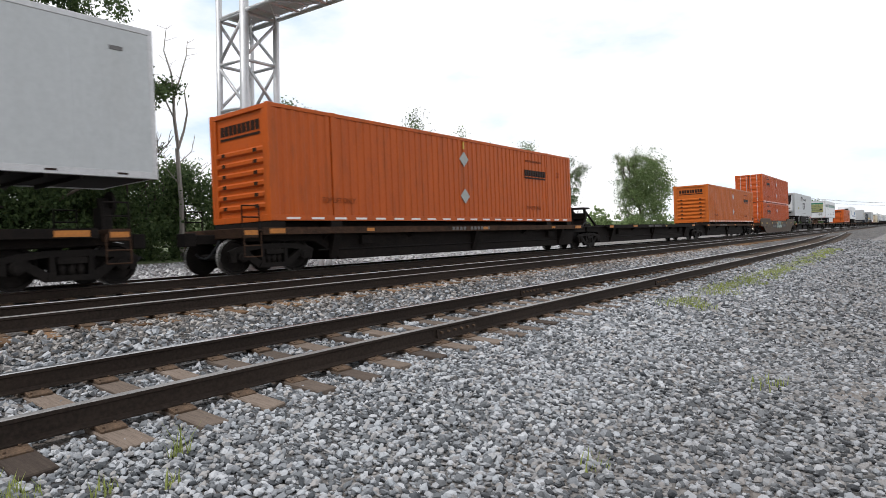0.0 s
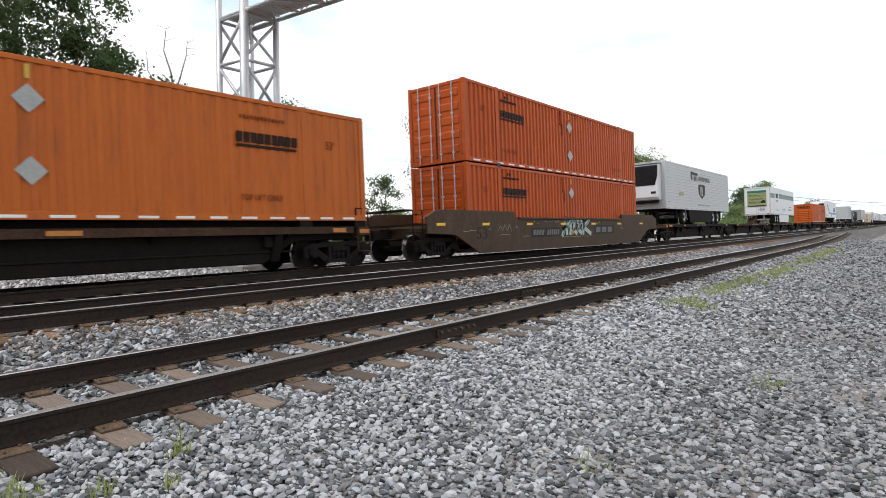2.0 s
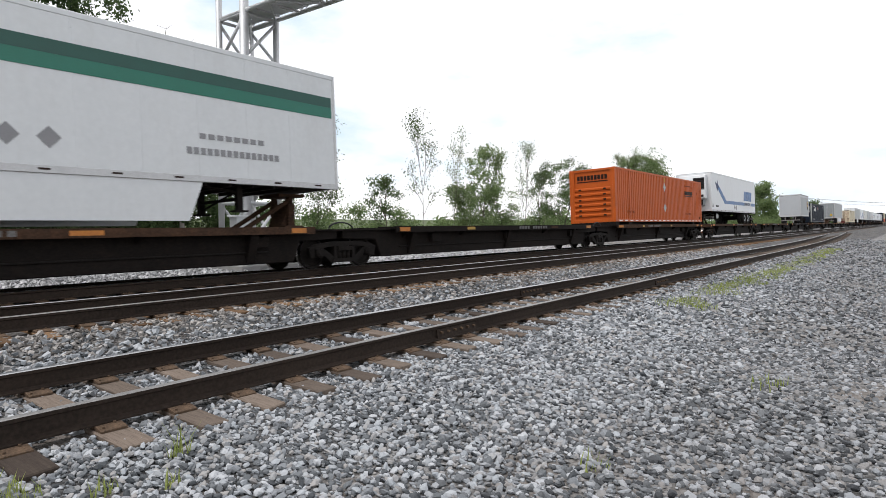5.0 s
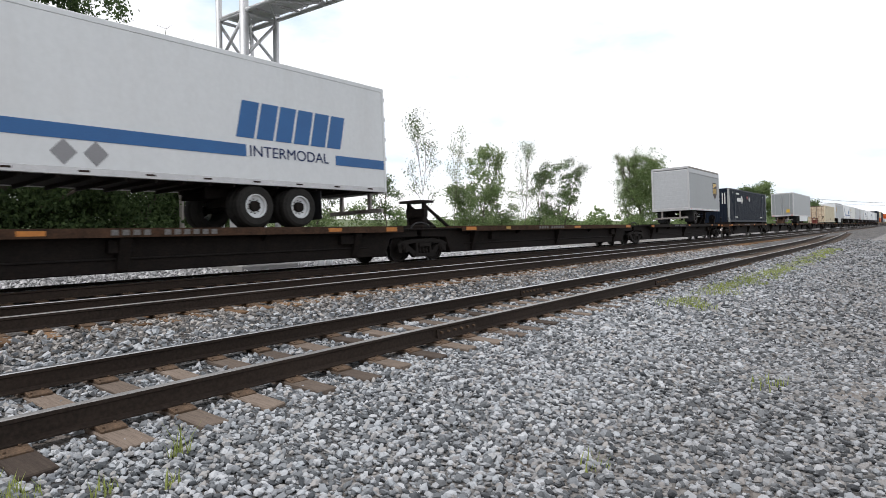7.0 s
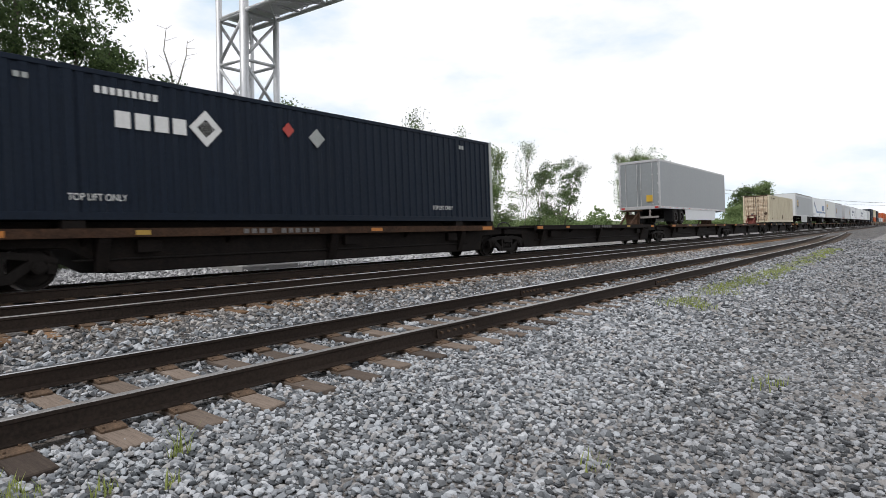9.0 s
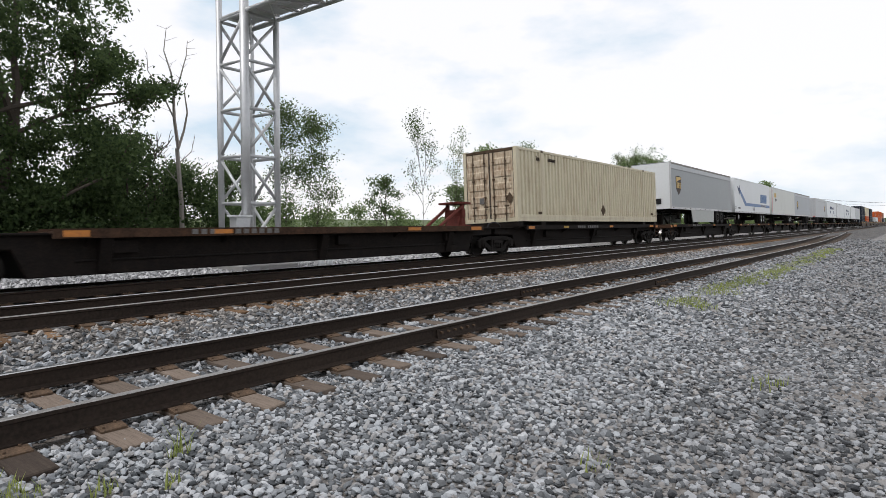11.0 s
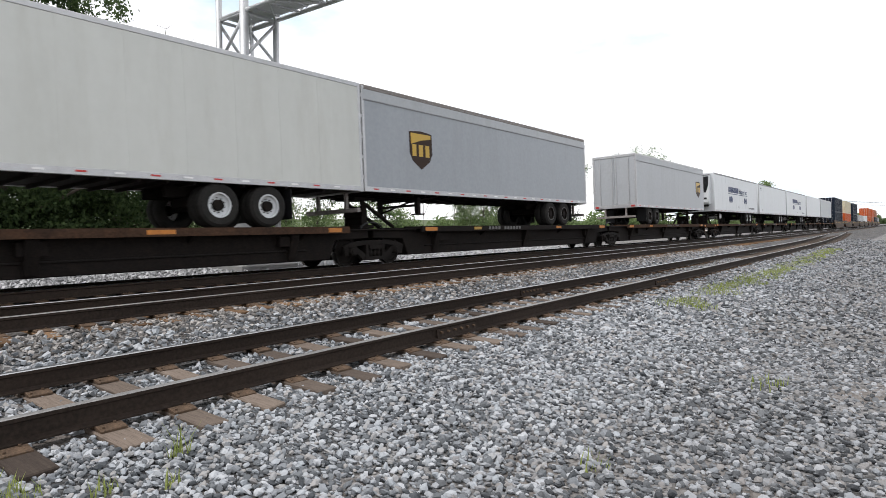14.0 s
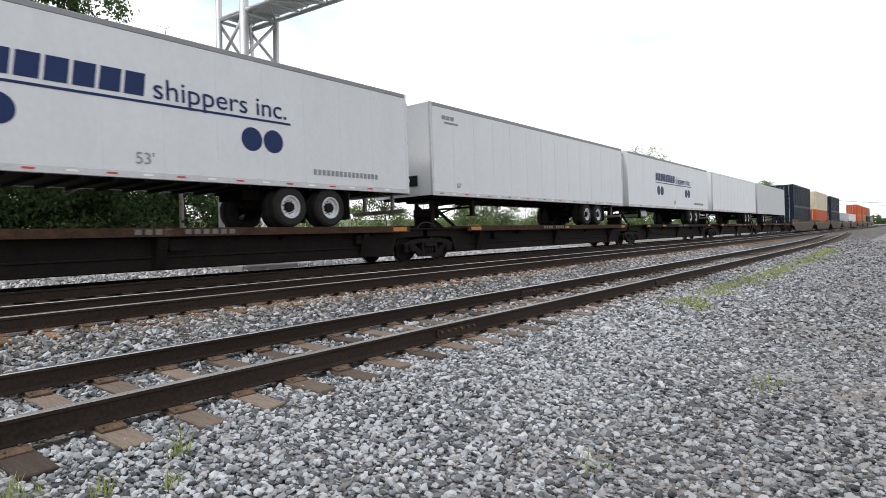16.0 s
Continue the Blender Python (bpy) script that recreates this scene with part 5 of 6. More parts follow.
container(M_NAVY, "dark navy corrugated container with white corner posts", ends=("upright", "doors"), tape=False, posts=M_PLACARD, pitch=0.3, depth=0.032, s=238.1,
          logos=[("word", 2.9, 4.45, 1.82, 2.15, M_DECALW, 4, 0.0, 0.25), ("diamond", 4.42, 5.2, 1.62, 2.42, M_DECALW), ("diamond", 4.6, 5.02, 1.82, 2.22, M_INK, 0.004), ("text", 2.0, 0, 0.37, 0, M_DECALW, "TOP LIFT ONLY", 0.19, 0.8), ("text", 12.6, 0, 0.37, 0, M_DECALW, "TOP LIFT ONLY", 0.19, 0.8),
                 ("word", 2.55, 3.8, 2.44, 2.58, M_DECALW, 9, 0.0, 0.35), ("diamond", 6.85, 7.2, 2.08, 2.45, M_RED), ("diamond", 7.66, 8.19, 1.9, 2.4, M_PLACARD), ("word", 1.24, 1.5, 2.5, 2.6, M_PLACARD, 2, 0, 0.3), ("word", 14.15, 14.45, 2.48, 2.6, M_PLACARD, 2, 0, 0.3)])
trailer(M_GREY, "silver grey trailer with closed doors", nose="trail", skirt=(M_WHITE, 3.0, 11.0, 0.3), rims=False, s=272.9, panels=False)
container(M_TAN, "cream corrugated container with rust-stained doors", door_paint=M_TANRUST, ends=("doors", "ribs"), tape=False, pitch=0.29, rods=M_RUST, diamond=M_RUST, Hc=2.98, s=308.4, placards=((8.25, 0.56),), logos=[("word", 2.63, 3.3, 2.55, 2.68, M_CHAR, 7, 0, 0.45), ("word", 1.62, 1.92, 2.52, 2.66, M_CHAR, 3, 0.0, 0.45), ("bar", 1.6, 1.66, 2.68, 2.72, M_RUST), ("word", 1.65, 1.95, 0.3, 0.4, M_RUST, 3, 0, 0.2), ("bar", 15.2, 15.5, 0.4, 0.5, M_RUST)])
trailer(M_GREY, "grey trailer with a brown and gold shield and a side skirt", nose="lead", skirt=(M_PLACARD, 4.45, 10.5, 0.15), rims=False, s=327.45, panels=False, top_rail=M_GUARD, tape="dark", logos=[("shield", 1.08, 2.15, 1.96, 3.2, M_BROWN, M_GOLD, 1)], roof_band=M_PALEGREY, front=M_WHITE)
trailer(M_WHITE, "white refrigerated trailer with a long blue swoosh", nose="lead", reefer="tall", panels=False, s=344.9, logos=SWOOSH, tape="dark")
trailer(M_CREAM, "dirty white trailer with a red corner post", nose="lead", s=362.5, logos=[("bar", 0.02, 0.3, 1.2, 3.85, M_RED), ("word", 1.5, 2.75, 2.95, 3.42, M_GOLD, 3, 0.12, 0.2), ("text", 1.85, 0, 2.55, 0, M_INK, "logistics", 0.44, 0.95)])
trailer(M_BLUEGREY, "blue-grey trailer with a brown and gold shield", L=14.6, nose="lead", rims=False, s=378.7, panels=False, top_rail=M_GUARD, logos=[("shield", 1.99, 3.08, 1.79, 2.98, M_BROWN, M_GOLD, 1)], roof_band=M_PALEGREY, front=M_BLUEGREY)
trailer(M_PALEGREY, "pale grey trailer with closed doors and a shield near its front", L=13.7, nose="trail", rims=False, s=399.95, panels=False, logos=[("shield", 11.75, 12.85, 1.9, 3.05, M_BROWN, M_GOLD, 1)], roof_band=M_PALEGREY)
ALLY = [("word", 4.5, 8.2, 2.68, 3.14, M_INDIGO, 8, 0.12, 0.16), ("bar", 4.5, 11.75, 2.54, 2.59, M_INDIGO), ("text", 8.3, 0, 2.67, 0, M_INDIGO, "shippers inc.", 0.62, 1.08), ("disc", 4.72, 5.28, 1.8, 2.36, M_INDIGO), ("disc", 5.35, 5.91, 1.8, 2.36, M_INDIGO), ("disc", 10.34, 10.9, 1.8, 2.36, M_INDIGO), ("disc", 10.94, 11.5, 1.8, 2.36, M_INDIGO), ("text", 7.9, 0, 1.3, 0, M_INKGREY, "53'", 0.34), ("word", 12.43, 14.83, 1.36, 1.5, M_INKGREY, 16, 0.0, 0.35)]
trailer(M_WHITE, "white refrigerated trailer with indigo markings and twin discs", nose="lead", reefer=True, top_rail=M_INKGREY, s=416.85, logos=ALLY)
trailer(M_WHITE, "plain white trailer with faded markings", nose="lead", top_rail=M_INKGREY, s=434.15, logos=[("word", 0.6, 1.3, 3.55, 3.68, M_INKGREY, 3, 0.2, 0.2), ("bar", 0.75, 1.5, 3.42, 3.48, M_INKGREY), ("text", 1.3, 0, 1.3, 0, M_INKGREY, "53'", 0.22)])
trailer(M_WHITE, "white refrigerated trailer with indigo markings and twin discs", nose="lead", reefer=True, top_rail=M_INKGREY, s=451.1, logos=ALLY)
trailer(M_WHITE, "plain white trailer in line", nose="lead", s=468.6)
trailer(M_DULLWHITE, "dull white trailer in line with closed rear doors", nose="trail", s=485.6)
S = 508.9
for lower, upper in ((M_NAVY, M_NAVY), (M_ORANGE, M_TAN), (M_NAVY, M_NAVY), (M_PALEGREY, None), (M_WHITE, None), (M_ORANGE, M_ORANGE), (M_BROWNBOX, M_ORANGE), (M_NAVY, M_BROWNBOX), (M_GREY, None)):
    container(lower, "weathered container low in a well car", ends=("doors", "upright"), tape=False, pitch=0.6, s=S, z=0.46)
    if upper:
        container(upper, "weathered container stacked on top of another one", ends=("doors", "upright"), tape=False, pitch=0.6, s=S, z=3.365)
    S += 22.8

# pedestals on the flatcars under the containers
for box_, s, z in LOADS:
    if z == 1.27:
        car, s0 = [c for c in CARS if c[1] - 2 <= s][-1]
        for a, b in ((0.02, 0.42), (1.9, 2.3), (13.85, 14.25), (15.73, 16.13)):
            part("pedestal", boxes((-1.27, 1.27, s - s0 + a, s - s0 + b, 1.06, 1.268)), M_DARKSTEEL, car, "black container pedestal", bevel=0.01)
        # added filler: blocks the light that would show through under the container
        part("bearer", boxes((-0.75, 0.75, s - s0 + 0.45, s - s0 + 15.7, 1.04, 1.255)), M_DARKSTEEL, car)

silver = [o for o in (ld[0] for ld in LOADS) if "silver" in o["label"]][0]
part("sticker", boxes((0.45, 0.85, -0.026, -0.016, 1.45, 1.85)), M_GOLD, silver, "yellow warning sticker")
navy = [o for o in (ld[0] for ld in LOADS) if "navy" in o["label"]][0]
for k in range(4):
    part("letter_block", boxes((-0.5 + k * 0.17, -0.37 + k * 0.17, -0.006, 0.03, 1.92, 2.08)), M_DECALW, navy)
bm = bmesh.new()
prism(bm, [(0.38, 1.82), (0.56, 2.0), (0.38, 2.18), (0.2, 2.0)], "y", -0.006, 0.03)
part("emblem", bm, M_DECALW, navy, "white diamond emblem")
for x in (0.72, 0.92):
    part("marking_bar", boxes((x, x + 0.07, -0.006, 0.03, 1.55, 2.5)), M_DECALW, navy, "white upright marking")
cream = [o for o in (ld[0] for ld in LOADS) if "cream" in o["label"]][0]
bm = bmesh.new()
prism(bm, [(0.95, 0.72), (1.12, 0.95), (0.95, 1.18), (0.78, 0.95)], "y", -0.02, -0.008)
part("placard", bm, M_RUST, cream, "rusty diamond placard holder")
part("sticker", boxes((-0.5, -0.28, -0.02, -0.008, 0.78, 1.02)), M_FADED, cream, "faded grey sticker")
for xr in (-0.78, -0.22, 0.22, 0.78):
    part("lock_handle", boxes((xr - 0.05, xr + 0.16, -0.07, -0.03, 0.62, 0.68)), M_RUST, cream, "rusty lock handle", bevel=0.008)

# poster on the doors of the green-banded trailer
poster_on = [o for o in (ld[0] for ld in LOADS) if "poster" in o["label"]][0]
part("poster", boxes((-0.98, 0.92, -0.032, -0.022, 2.05, 3.42)), M_LIME, poster_on, "green and yellow poster")
part("poster_band", boxes((-0.98, 0.92, -0.038, -0.031, 3.44, 3.7)), M_GREEN, poster_on)
part("poster_band", boxes((-0.98, 0.92, -0.038, -0.031, 1.95, 2.06)), M_INK, poster_on)
for k, word in enumerate(("Anything", "Anywhere", "Anytime!")):
    letters("lettering", word, 0.34, M_DKGREEN, poster_on, Matrix.Translation((-0.86, -0.038, 3.05 - k * 0.38)) @ Euler((radians(90), 0, 0)).to_matrix().to_4x4(), bold=0.004)
bm = bmesh.new()
prism(bm, [(0.35, 2.3), (0.8, 2.3), (0.84, 2.5), (0.62, 2.64), (0.4, 2.5)], "y", -0.04, -0.031)
part("poster_picture", bm, M_INK, poster_on)
for x in (0.35, 0.62):
    bm = bmesh.new()
    prism(bm, [(x, 1.35), (x + 0.18, 1.6), (x, 1.85), (x - 0.18, 1.6)], "y", -0.034, -0.022)
    part("placard", bm, M_PLACARD, poster_on, "grey diamond placard")

# ---------------------------------------------------------------- signal bridge
def signal_bridge():
    t = thing("signal_bridge", "galvanized lattice signal mast with a cantilever arm", "signal bridge", m=Matrix.Translation((-19.0, 12.5, -0.45)))
    wx, wy, top = -1.62, 1.36, 10.2
    corners = [(0, 0, 0.165), (wx, 0, 0.115), (0, wy, 0.115), (wx, wy, 0.115)]
    for x, y, r in corners:
        bm = bmesh.new()
        tube(bm, (x, y, 0.3), (x, y, top), r, n=16)
        part("post", bm, M_GALV, t)
        bm = bmesh.new()
        box(bm, x - 0.3, x + 0.3, y - 0.3, y + 0.3, 0.25, 0.31)
        for a in (-0.22, 0.22):
            for b in (-0.22, 0.22):
                tube(bm, (x + a, y + b, 0.3), (x + a, y + b, 0.4), 0.03, n=6)
        part("base_plate", bm, M_GALV, t)
    part("foundation", boxes((wx - 0.55, 0.55, -0.55, wy + 0.55, -0.3, 0.26)), M_CONCRETE, t, "concrete footing", bevel=0.03)
    levels = [0.75, 2.5, 4.22, 5.95, 7.65, 9.3]
    faces = [((0, 0), (wx, 0)), ((0, 0), (0, wy)), ((wx, 0), (wx, wy)), ((0, wy), (wx, wy))]
    for fi, (a, b) in enumerate(faces):
        for i, z in enumerate(levels):
            bm = bmesh.new()
            tube(bm, (*a, z), (*b, z), 0.06, n=8)
            part("strut", bm, M_GALV, t)
            if i < len(levels) - 1:
                p, q = (a, b) if (i + fi) % 2 else (b, a)
                bm = bmesh.new()
                tube(bm, (*p, z + 0.08), (*q, levels[i + 1] - 0.08), 0.058, n=8)
                part("brace", bm, M_GALV, t)
    # cantilever arm over the tracks
    z0, z1, xe = 9.36, 11.2, 14.5
    for y in (0, wy):
        for z in (z0, z1):
            bm = bmesh.new()
            tube(bm, (wx, y, z), (xe, y, z), 0.075, n=10)
            part("chord", bm, M_GALV, t)
        for k in range(10):
            xa, xb = k * 1.45, (k + 1) * 1.45
            bm = bmesh.new()
            tube(bm, (xa, y, z0 if k % 2 else z1), (xb, y, z1 if k % 2 else z0), 0.04, n=6)
            tube(bm, (xb, y, z0), (xb, y, z1), 0.035, n=6)
            part("brace", bm, M_GALV, t)
    for k in range(11):
        x = k * 1.45
        bm = bmesh.new()
        tube(bm, (x, 0, z0), (x, wy, z0), 0.04, n=6)
        if k < 10:
            tube(bm, (x, 0 if k % 2 else wy, z0), (x + 1.45, wy if k % 2 else 0, z0), 0.035, n=6)
        part("strut", bm, M_GALV, t)
    bm = bmesh.new()
    for k in range(20):
        box(bm, wx + k * 0.795, wx + k * 0.795 + 0.785, 0.1, wy - 0.1, z0 + 0.09, z0 + 0.115)
        box(bm, wx + k * 0.795 + 0.36, wx + k * 0.795 + 0.42, 0.1, wy - 0.1, z0 + 0.04, z0 + 0.088)
    part("walkway", bm, M_GALV, t, "grey steel plank walkway")
    bm = bmesh.new()
    for k in range(26):
        tube(bm, (wx * 0.5 - 0.22, wy * 0.5, 0.6 + k * 0.33), (wx * 0.5 + 0.22, wy * 0.5, 0.6 + k * 0.33), 0.015, n=6)
    for dx in (-0.22, 0.22):
        tube(bm, (wx * 0.5 + dx, wy * 0.5, 0.26), (wx * 0.5 + dx, wy * 0.5, 9.4), 0.022, n=6)
    part("ladder", bm, M_GALV, t)
    part("cabinet", boxes((0.1, 0.55, -0.75, -0.2, 0.9, 2.0)), M_GALV, t, "grey equipment cabinet", bevel=0.02)
    part("cabinet_roof", boxes((0.05, 0.6, -0.82, -0.13, 2.0, 2.06)), M_WHITE, t)
    return t


signal_bridge()


def marker_post(x, y):
    t = thing("marker_post", "short white concrete marker post by the track", "post", "marker posts", Matrix.Translation((x, y, ground_z(x) - 0.05)))
    bm = bmesh.new()
    tube(bm, (0, 0, 0), (0, 0, 0.41), 0.13, n=14)
    part("post", bm, M_WHITE, t, bevel=0.02)


marker_post(-18.3, 15.37)
marker_post(-18.3, 15.81)


# ---------------------------------------------------------------- trees
def leaf_cloud(centers, n, size, rnd):
    c = np.array(centers)
    idx = rnd.integers(0, len(c), n)
    p = c[idx, :3] + rnd.normal(0, 1, (n, 3)) * c[idx, 3:4] * np.array([1, 1, 0.7])
    a = rnd.normal(0, 1, (n, 3))
    a /= np.linalg.norm(a, axis=1)[:, None]
    b = np.cross(a, rnd.normal(0, 1, (n, 3)))
    b /= np.linalg.norm(b, axis=1)[:, None]
    s = (size * (0.6 + 0.8 * rnd.random(n)))[:, None]
    a, b = a * s, b * s * 0.62
    v = np.stack([p - a, p + b * 0.9 - a * 0.1, p + a, p - b * 0.9 - a * 0.1], 1).reshape(-1, 3)
    return v, np.arange(n * 4).reshape(n, 4)


def quad_mesh(name, v, q, m):
    me = bpy.data.meshes.new(name)
    me.vertices.add(len(v))
    me.vertices.foreach_set("co", v.astype(np.float32).ravel())
    k = q.shape[1]
    me.loops.add(q.size)
    me.loops.foreach_set("vertex_index", q.astype(np.int32).ravel())
    me.polygons.add(len(q))
    me.polygons.foreach_set("loop_start", np.arange(0, q.size, k, dtype=np.int32))
    me.update(calc_edges=True)
    me.materials.append(m)
    return me


def tree(x, y, h, radius, leaves, size, m, label, seed, crown_from=0.25, clump=0.5, trunk=0.16, bark=None, depth=4, stems=1, fill=0):
    rnd, nr, spread = random.Random(seed), np.random.default_rng(seed), 0.6
    t = thing("tree", label, "tree", "trees behind the tracks", Matrix.Translation((x, y, ground_z(x) - 0.1)))
    bm = bmesh.new()
    tips = []

    def limb(p, d, length, r, level):
        q = p
        steps = 3
        for i in range(steps):
            d = (d + Vector((rnd.uniform(-1, 1), rnd.uniform(-1, 1), rnd.uniform(-0.3, 0.6))) * 0.16).normalized()
            e = q + d * length / steps
            tube(bm, q, e, r * (1 - 0.25 * i / steps), r * (1 - 0.25 * (i + 1) / steps), n=7 if level == 0 else 5, caps=False)
            q = e
            if level >= 1 and e.z > crown_from * h:
                tips.append((*e, clump * (0.8 if level < depth - 1 else 1.0)))
        if level < depth:
            for _ in range(rnd.choice((2, 3, 3))):
                side = Vector((rnd.uniform(-1, 1), rnd.uniform(-1, 1), 0)).normalized() * spread
                nd = (d * 0.75 + side * rnd.uniform(0.4, 1.0) + Vector((0, 0, rnd.uniform(-0.1, 0.4)))).normalized()
                limb(q, nd, length * rnd.uniform(0.55, 0.8), r * 0.62, level + 1)
    for k in range(stems):
        ang = rnd.uniform(0, 6.28)
        limb(Vector((0.25 * k * math.cos(ang), 0.25 * k * math.sin(ang), 0)), Vector((0.12 * math.cos(ang), 0.12 * math.sin(ang), 1)).normalized(), h * 0.36, trunk, 0)
    # side limbs low on the trunk
    for k in range(5):
        z = h * (crown_from + 0.07 * k)
        ang = rnd.uniform(0, 6.28)
        limb(Vector((0, 0, z)), Vector((math.cos(ang), math.sin(ang), 0.45)).normalized(), h * 0.16 * (0.6 + spread), trunk * 0.4, 2)
    rr = sorted(math.hypot(a[0], a[1]) for a in tips)[int(len(tips) * 0.94)]
    sr, sz = radius / rr, h / max(a[2] for a in tips)
    for v in bm.verts:
        v.co.x, v.co.y, v.co.z = v.co.x * (sr if v.co.z > 0.3 else 1), v.co.y * (sr if v.co.z > 0.3 else 1), v.co.z * sz
    tips = [(a[0] * sr, a[1] * sr, a[2] * sz, a[3]) for a in tips]
    if fill:
        tips = rnd.sample(tips, min(len(tips), max(12, fill if fill < 250 else 30)))  # a dense round crown hides its limbs
    for k in range(fill):
        u, ang, rad = rnd.uniform(-1, 1), rnd.uniform(0, 6.2832), rnd.random() ** 0.4 * rnd.uniform(0.75, 1.08)
        w = math.sqrt(1 - u * u) * rad
        tips.append((radius * w * math.cos(ang), radius * w * math.sin(ang), h * (0.54 + 0.46 * u * rad), clump))
    part("trunk", bm, bark or M_BARK, t, "grey-brown trunk and limbs")
    if leaves:
        v, q = leaf_cloud(tips, leaves, size, nr)
        part("crown", quad_mesh("crown", v, q, m), None, t, "loose leafy crown")
    return t


for row, extra in (
    ((-28.5, 7.2, 16.8, 5.8, 66000, 0.088, M_LEAFD, "big dark green oak tree with an uneven crown", 11, 0.08, 0.30, 0.26), 230),
    ((-30.0, 0.5, 15.0, 5.4, 22000, 0.12, M_LEAFD, "dark green oak tree beside another", 12, 0.08, 0.5, 0.25), 60),
    ((-29.0, 12.4, 6.6, 2.4, 12000, 0.08, M_LEAFD, "young green tree at the edge of the wood", 13, 0.08, 0.34, 0.09), 30),
    ((-31.5, 16.0, 5.4, 2.0, 7000, 0.085, M_LEAF, "young light green tree at the wood's edge", 14, 0.08, 0.34, 0.08), 20),
    ((-33.5, 21.0, 5.6, 1.9, 5000, 0.09, M_LEAF, "young light green tree behind the mast", 34, 0.08, 0.34, 0.08), 14),
    ((-32.0, 24.0, 9.9, 1.05, 5200, 0.075, M_LEAF, "slim green tree with a loose crown", 16, 0.1, 0.33, 0.07), 40),
    ((-32.0, 26.5, 9.6, 1.35, 6000, 0.075, M_LEAF, "slim light green tree beside the mast", 17, 0.1, 0.36, 0.07), 44),
    ((-32.0, 33.2, 5.4, 1.4, 2600, 0.085, M_LEAF, "small bushy tree behind the train", 18, 0.08, 0.28, 0.07), 10),
    ((-32.0, 37.8, 11.4, 1.3, 1500, 0.08, M_LEAF, "tall thin tree with sparse pale leaves", 19, 0.2, 0.28, 0.09), 0),
    ((-32.0, 42.0, 10.2, 0.95, 900, 0.08, M_LEAF3, "tall thin tree with sparse pale leaves", 20, 0.2, 0.26, 0.08), 0),
    ((-32.0, 46.3, 9.0, 2.1, 6500, 0.10, M_LEAF2, "light green bushy tree in a row", 21, 0.06, 0.36, 0.1), 26),
    ((-32.0, 44.0, 5.6, 1.6, 3000, 0.10, M_LEAF2, "small leafy tree in a row", 31, 0.06, 0.34, 0.08), 14),
    ((-32.0, 50.3, 5.4, 1.6, 2600, 0.10, M_LEAF2, "small light green tree in a row", 22, 0.06, 0.34, 0.07), 10),
    ((-32.0, 54.0, 10.2, 1.3, 1000, 0.09, M_LEAF3, "thin half-bare tree in a row", 23, 0.2, 0.3, 0.09), 0),
    ((-32.0, 57.5, 8.2, 1.6, 2600, 0.10, M_LEAF, "green tree with a loose crown", 24, 0.08, 0.34, 0.08), 8),
    ((-32.0, 63.0, 9.6, 2.3, 4600, 0.11, M_LEAF, "green tree with a loose crown", 25, 0.08, 0.4, 0.11), 16),
    ((-40.0, 112.0, 15.2, 5.3, 26000, 0.15, M_LEAF2, "large round green tree standing alone", 26, 0.05, 0.62, 0.3), 260),
    ((-46.0, 226.0, 13.5, 4.6, 6500, 0.30, M_LEAF, "green tree far down the line", 27, 0.05, 0.8, 0.25), 60),
    ((-45.0, 256.0, 17.0, 5.4, 8000, 0.32, M_LEAF2, "tall green tree far down the line", 28, 0.05, 0.9, 0.28), 70),
    ((-42.0, 196.0, 6.5, 3.6, 3500, 0.25, M_LEAF2, "low bushy tree down the line", 33, 0.05, 0.7, 0.2), 40),
    ((-60.0, 520.0, 17.0, 7.0, 4500, 0.6, M_LEAF, "distant green tree down the line", 29, 0.05, 1.3, 0.4), 50),
):
    tree(*row, fill=extra)


def dead_tree(x, y):
    """A bare tree: a slim trunk that forks twice, with thin leaders and twigs; its forks as (sideways, up)."""
    t = thing("tree", "bare grey tree with thin forked leaders", "tree", "trees behind the tracks", Matrix.Translation((x, y, ground_z(x) - 0.1)))
    rnd = random.Random(15)
    bm = bmesh.new()
    limbs = (([(0, 0), (-0.05, 2.6), (-0.1, 5.3)], 0.13, 0.095), ([(-0.1, 5.3), (-0.3, 6.6), (-0.25, 7.7)], 0.085, 0.06), ([(-0.25, 7.7), (-0.45, 8.7), (-0.65, 9.7), (-0.62, 10.7)], 0.05, 0.012),
             ([(-0.25, 7.7), (0.05, 8.6), (0.3, 9.6), (0.48, 10.4)], 0.045, 0.012), ([(-0.1, 5.3), (0.25, 6.2), (0.32, 7.0), (0.22, 8.0), (0.42, 8.4)], 0.065, 0.015),
             ([(-0.3, 6.7), (-0.85, 7.7), (-1.45, 8.6), (-1.5, 9.4)], 0.04, 0.01), ([(-0.1, 4.6), (0.5, 5.2), (0.7, 5.9)], 0.025, 0.008), ([(-0.05, 3.6), (-0.6, 4.3), (-0.8, 5.0)], 0.025, 0.008))
    for pts, r0, r1 in limbs:
        n = len(pts) - 1
        pts = [Vector((rnd.uniform(-0.12, 0.12) if k else 0, u, z)) for k, (u, z) in enumerate(pts)]
        for k in range(n):
            tube(bm, pts[k], pts[k + 1], r0 + (r1 - r0) * k / n, r0 + (r1 - r0) * (k + 1) / n, n=6, caps=False)
            if r0 < 0.06:
                for _ in range(3):
                    p = pts[k].lerp(pts[k + 1], rnd.random())
                    tube(bm, p, p + Vector((rnd.uniform(-0.3, 0.3), rnd.uniform(-0.45, 0.45), rnd.uniform(0.1, 0.4))), 0.012, 0.005, n=4, caps=False)
    part("trunk", bm, M_DEADBARK, t, "bare grey trunk and twigs")


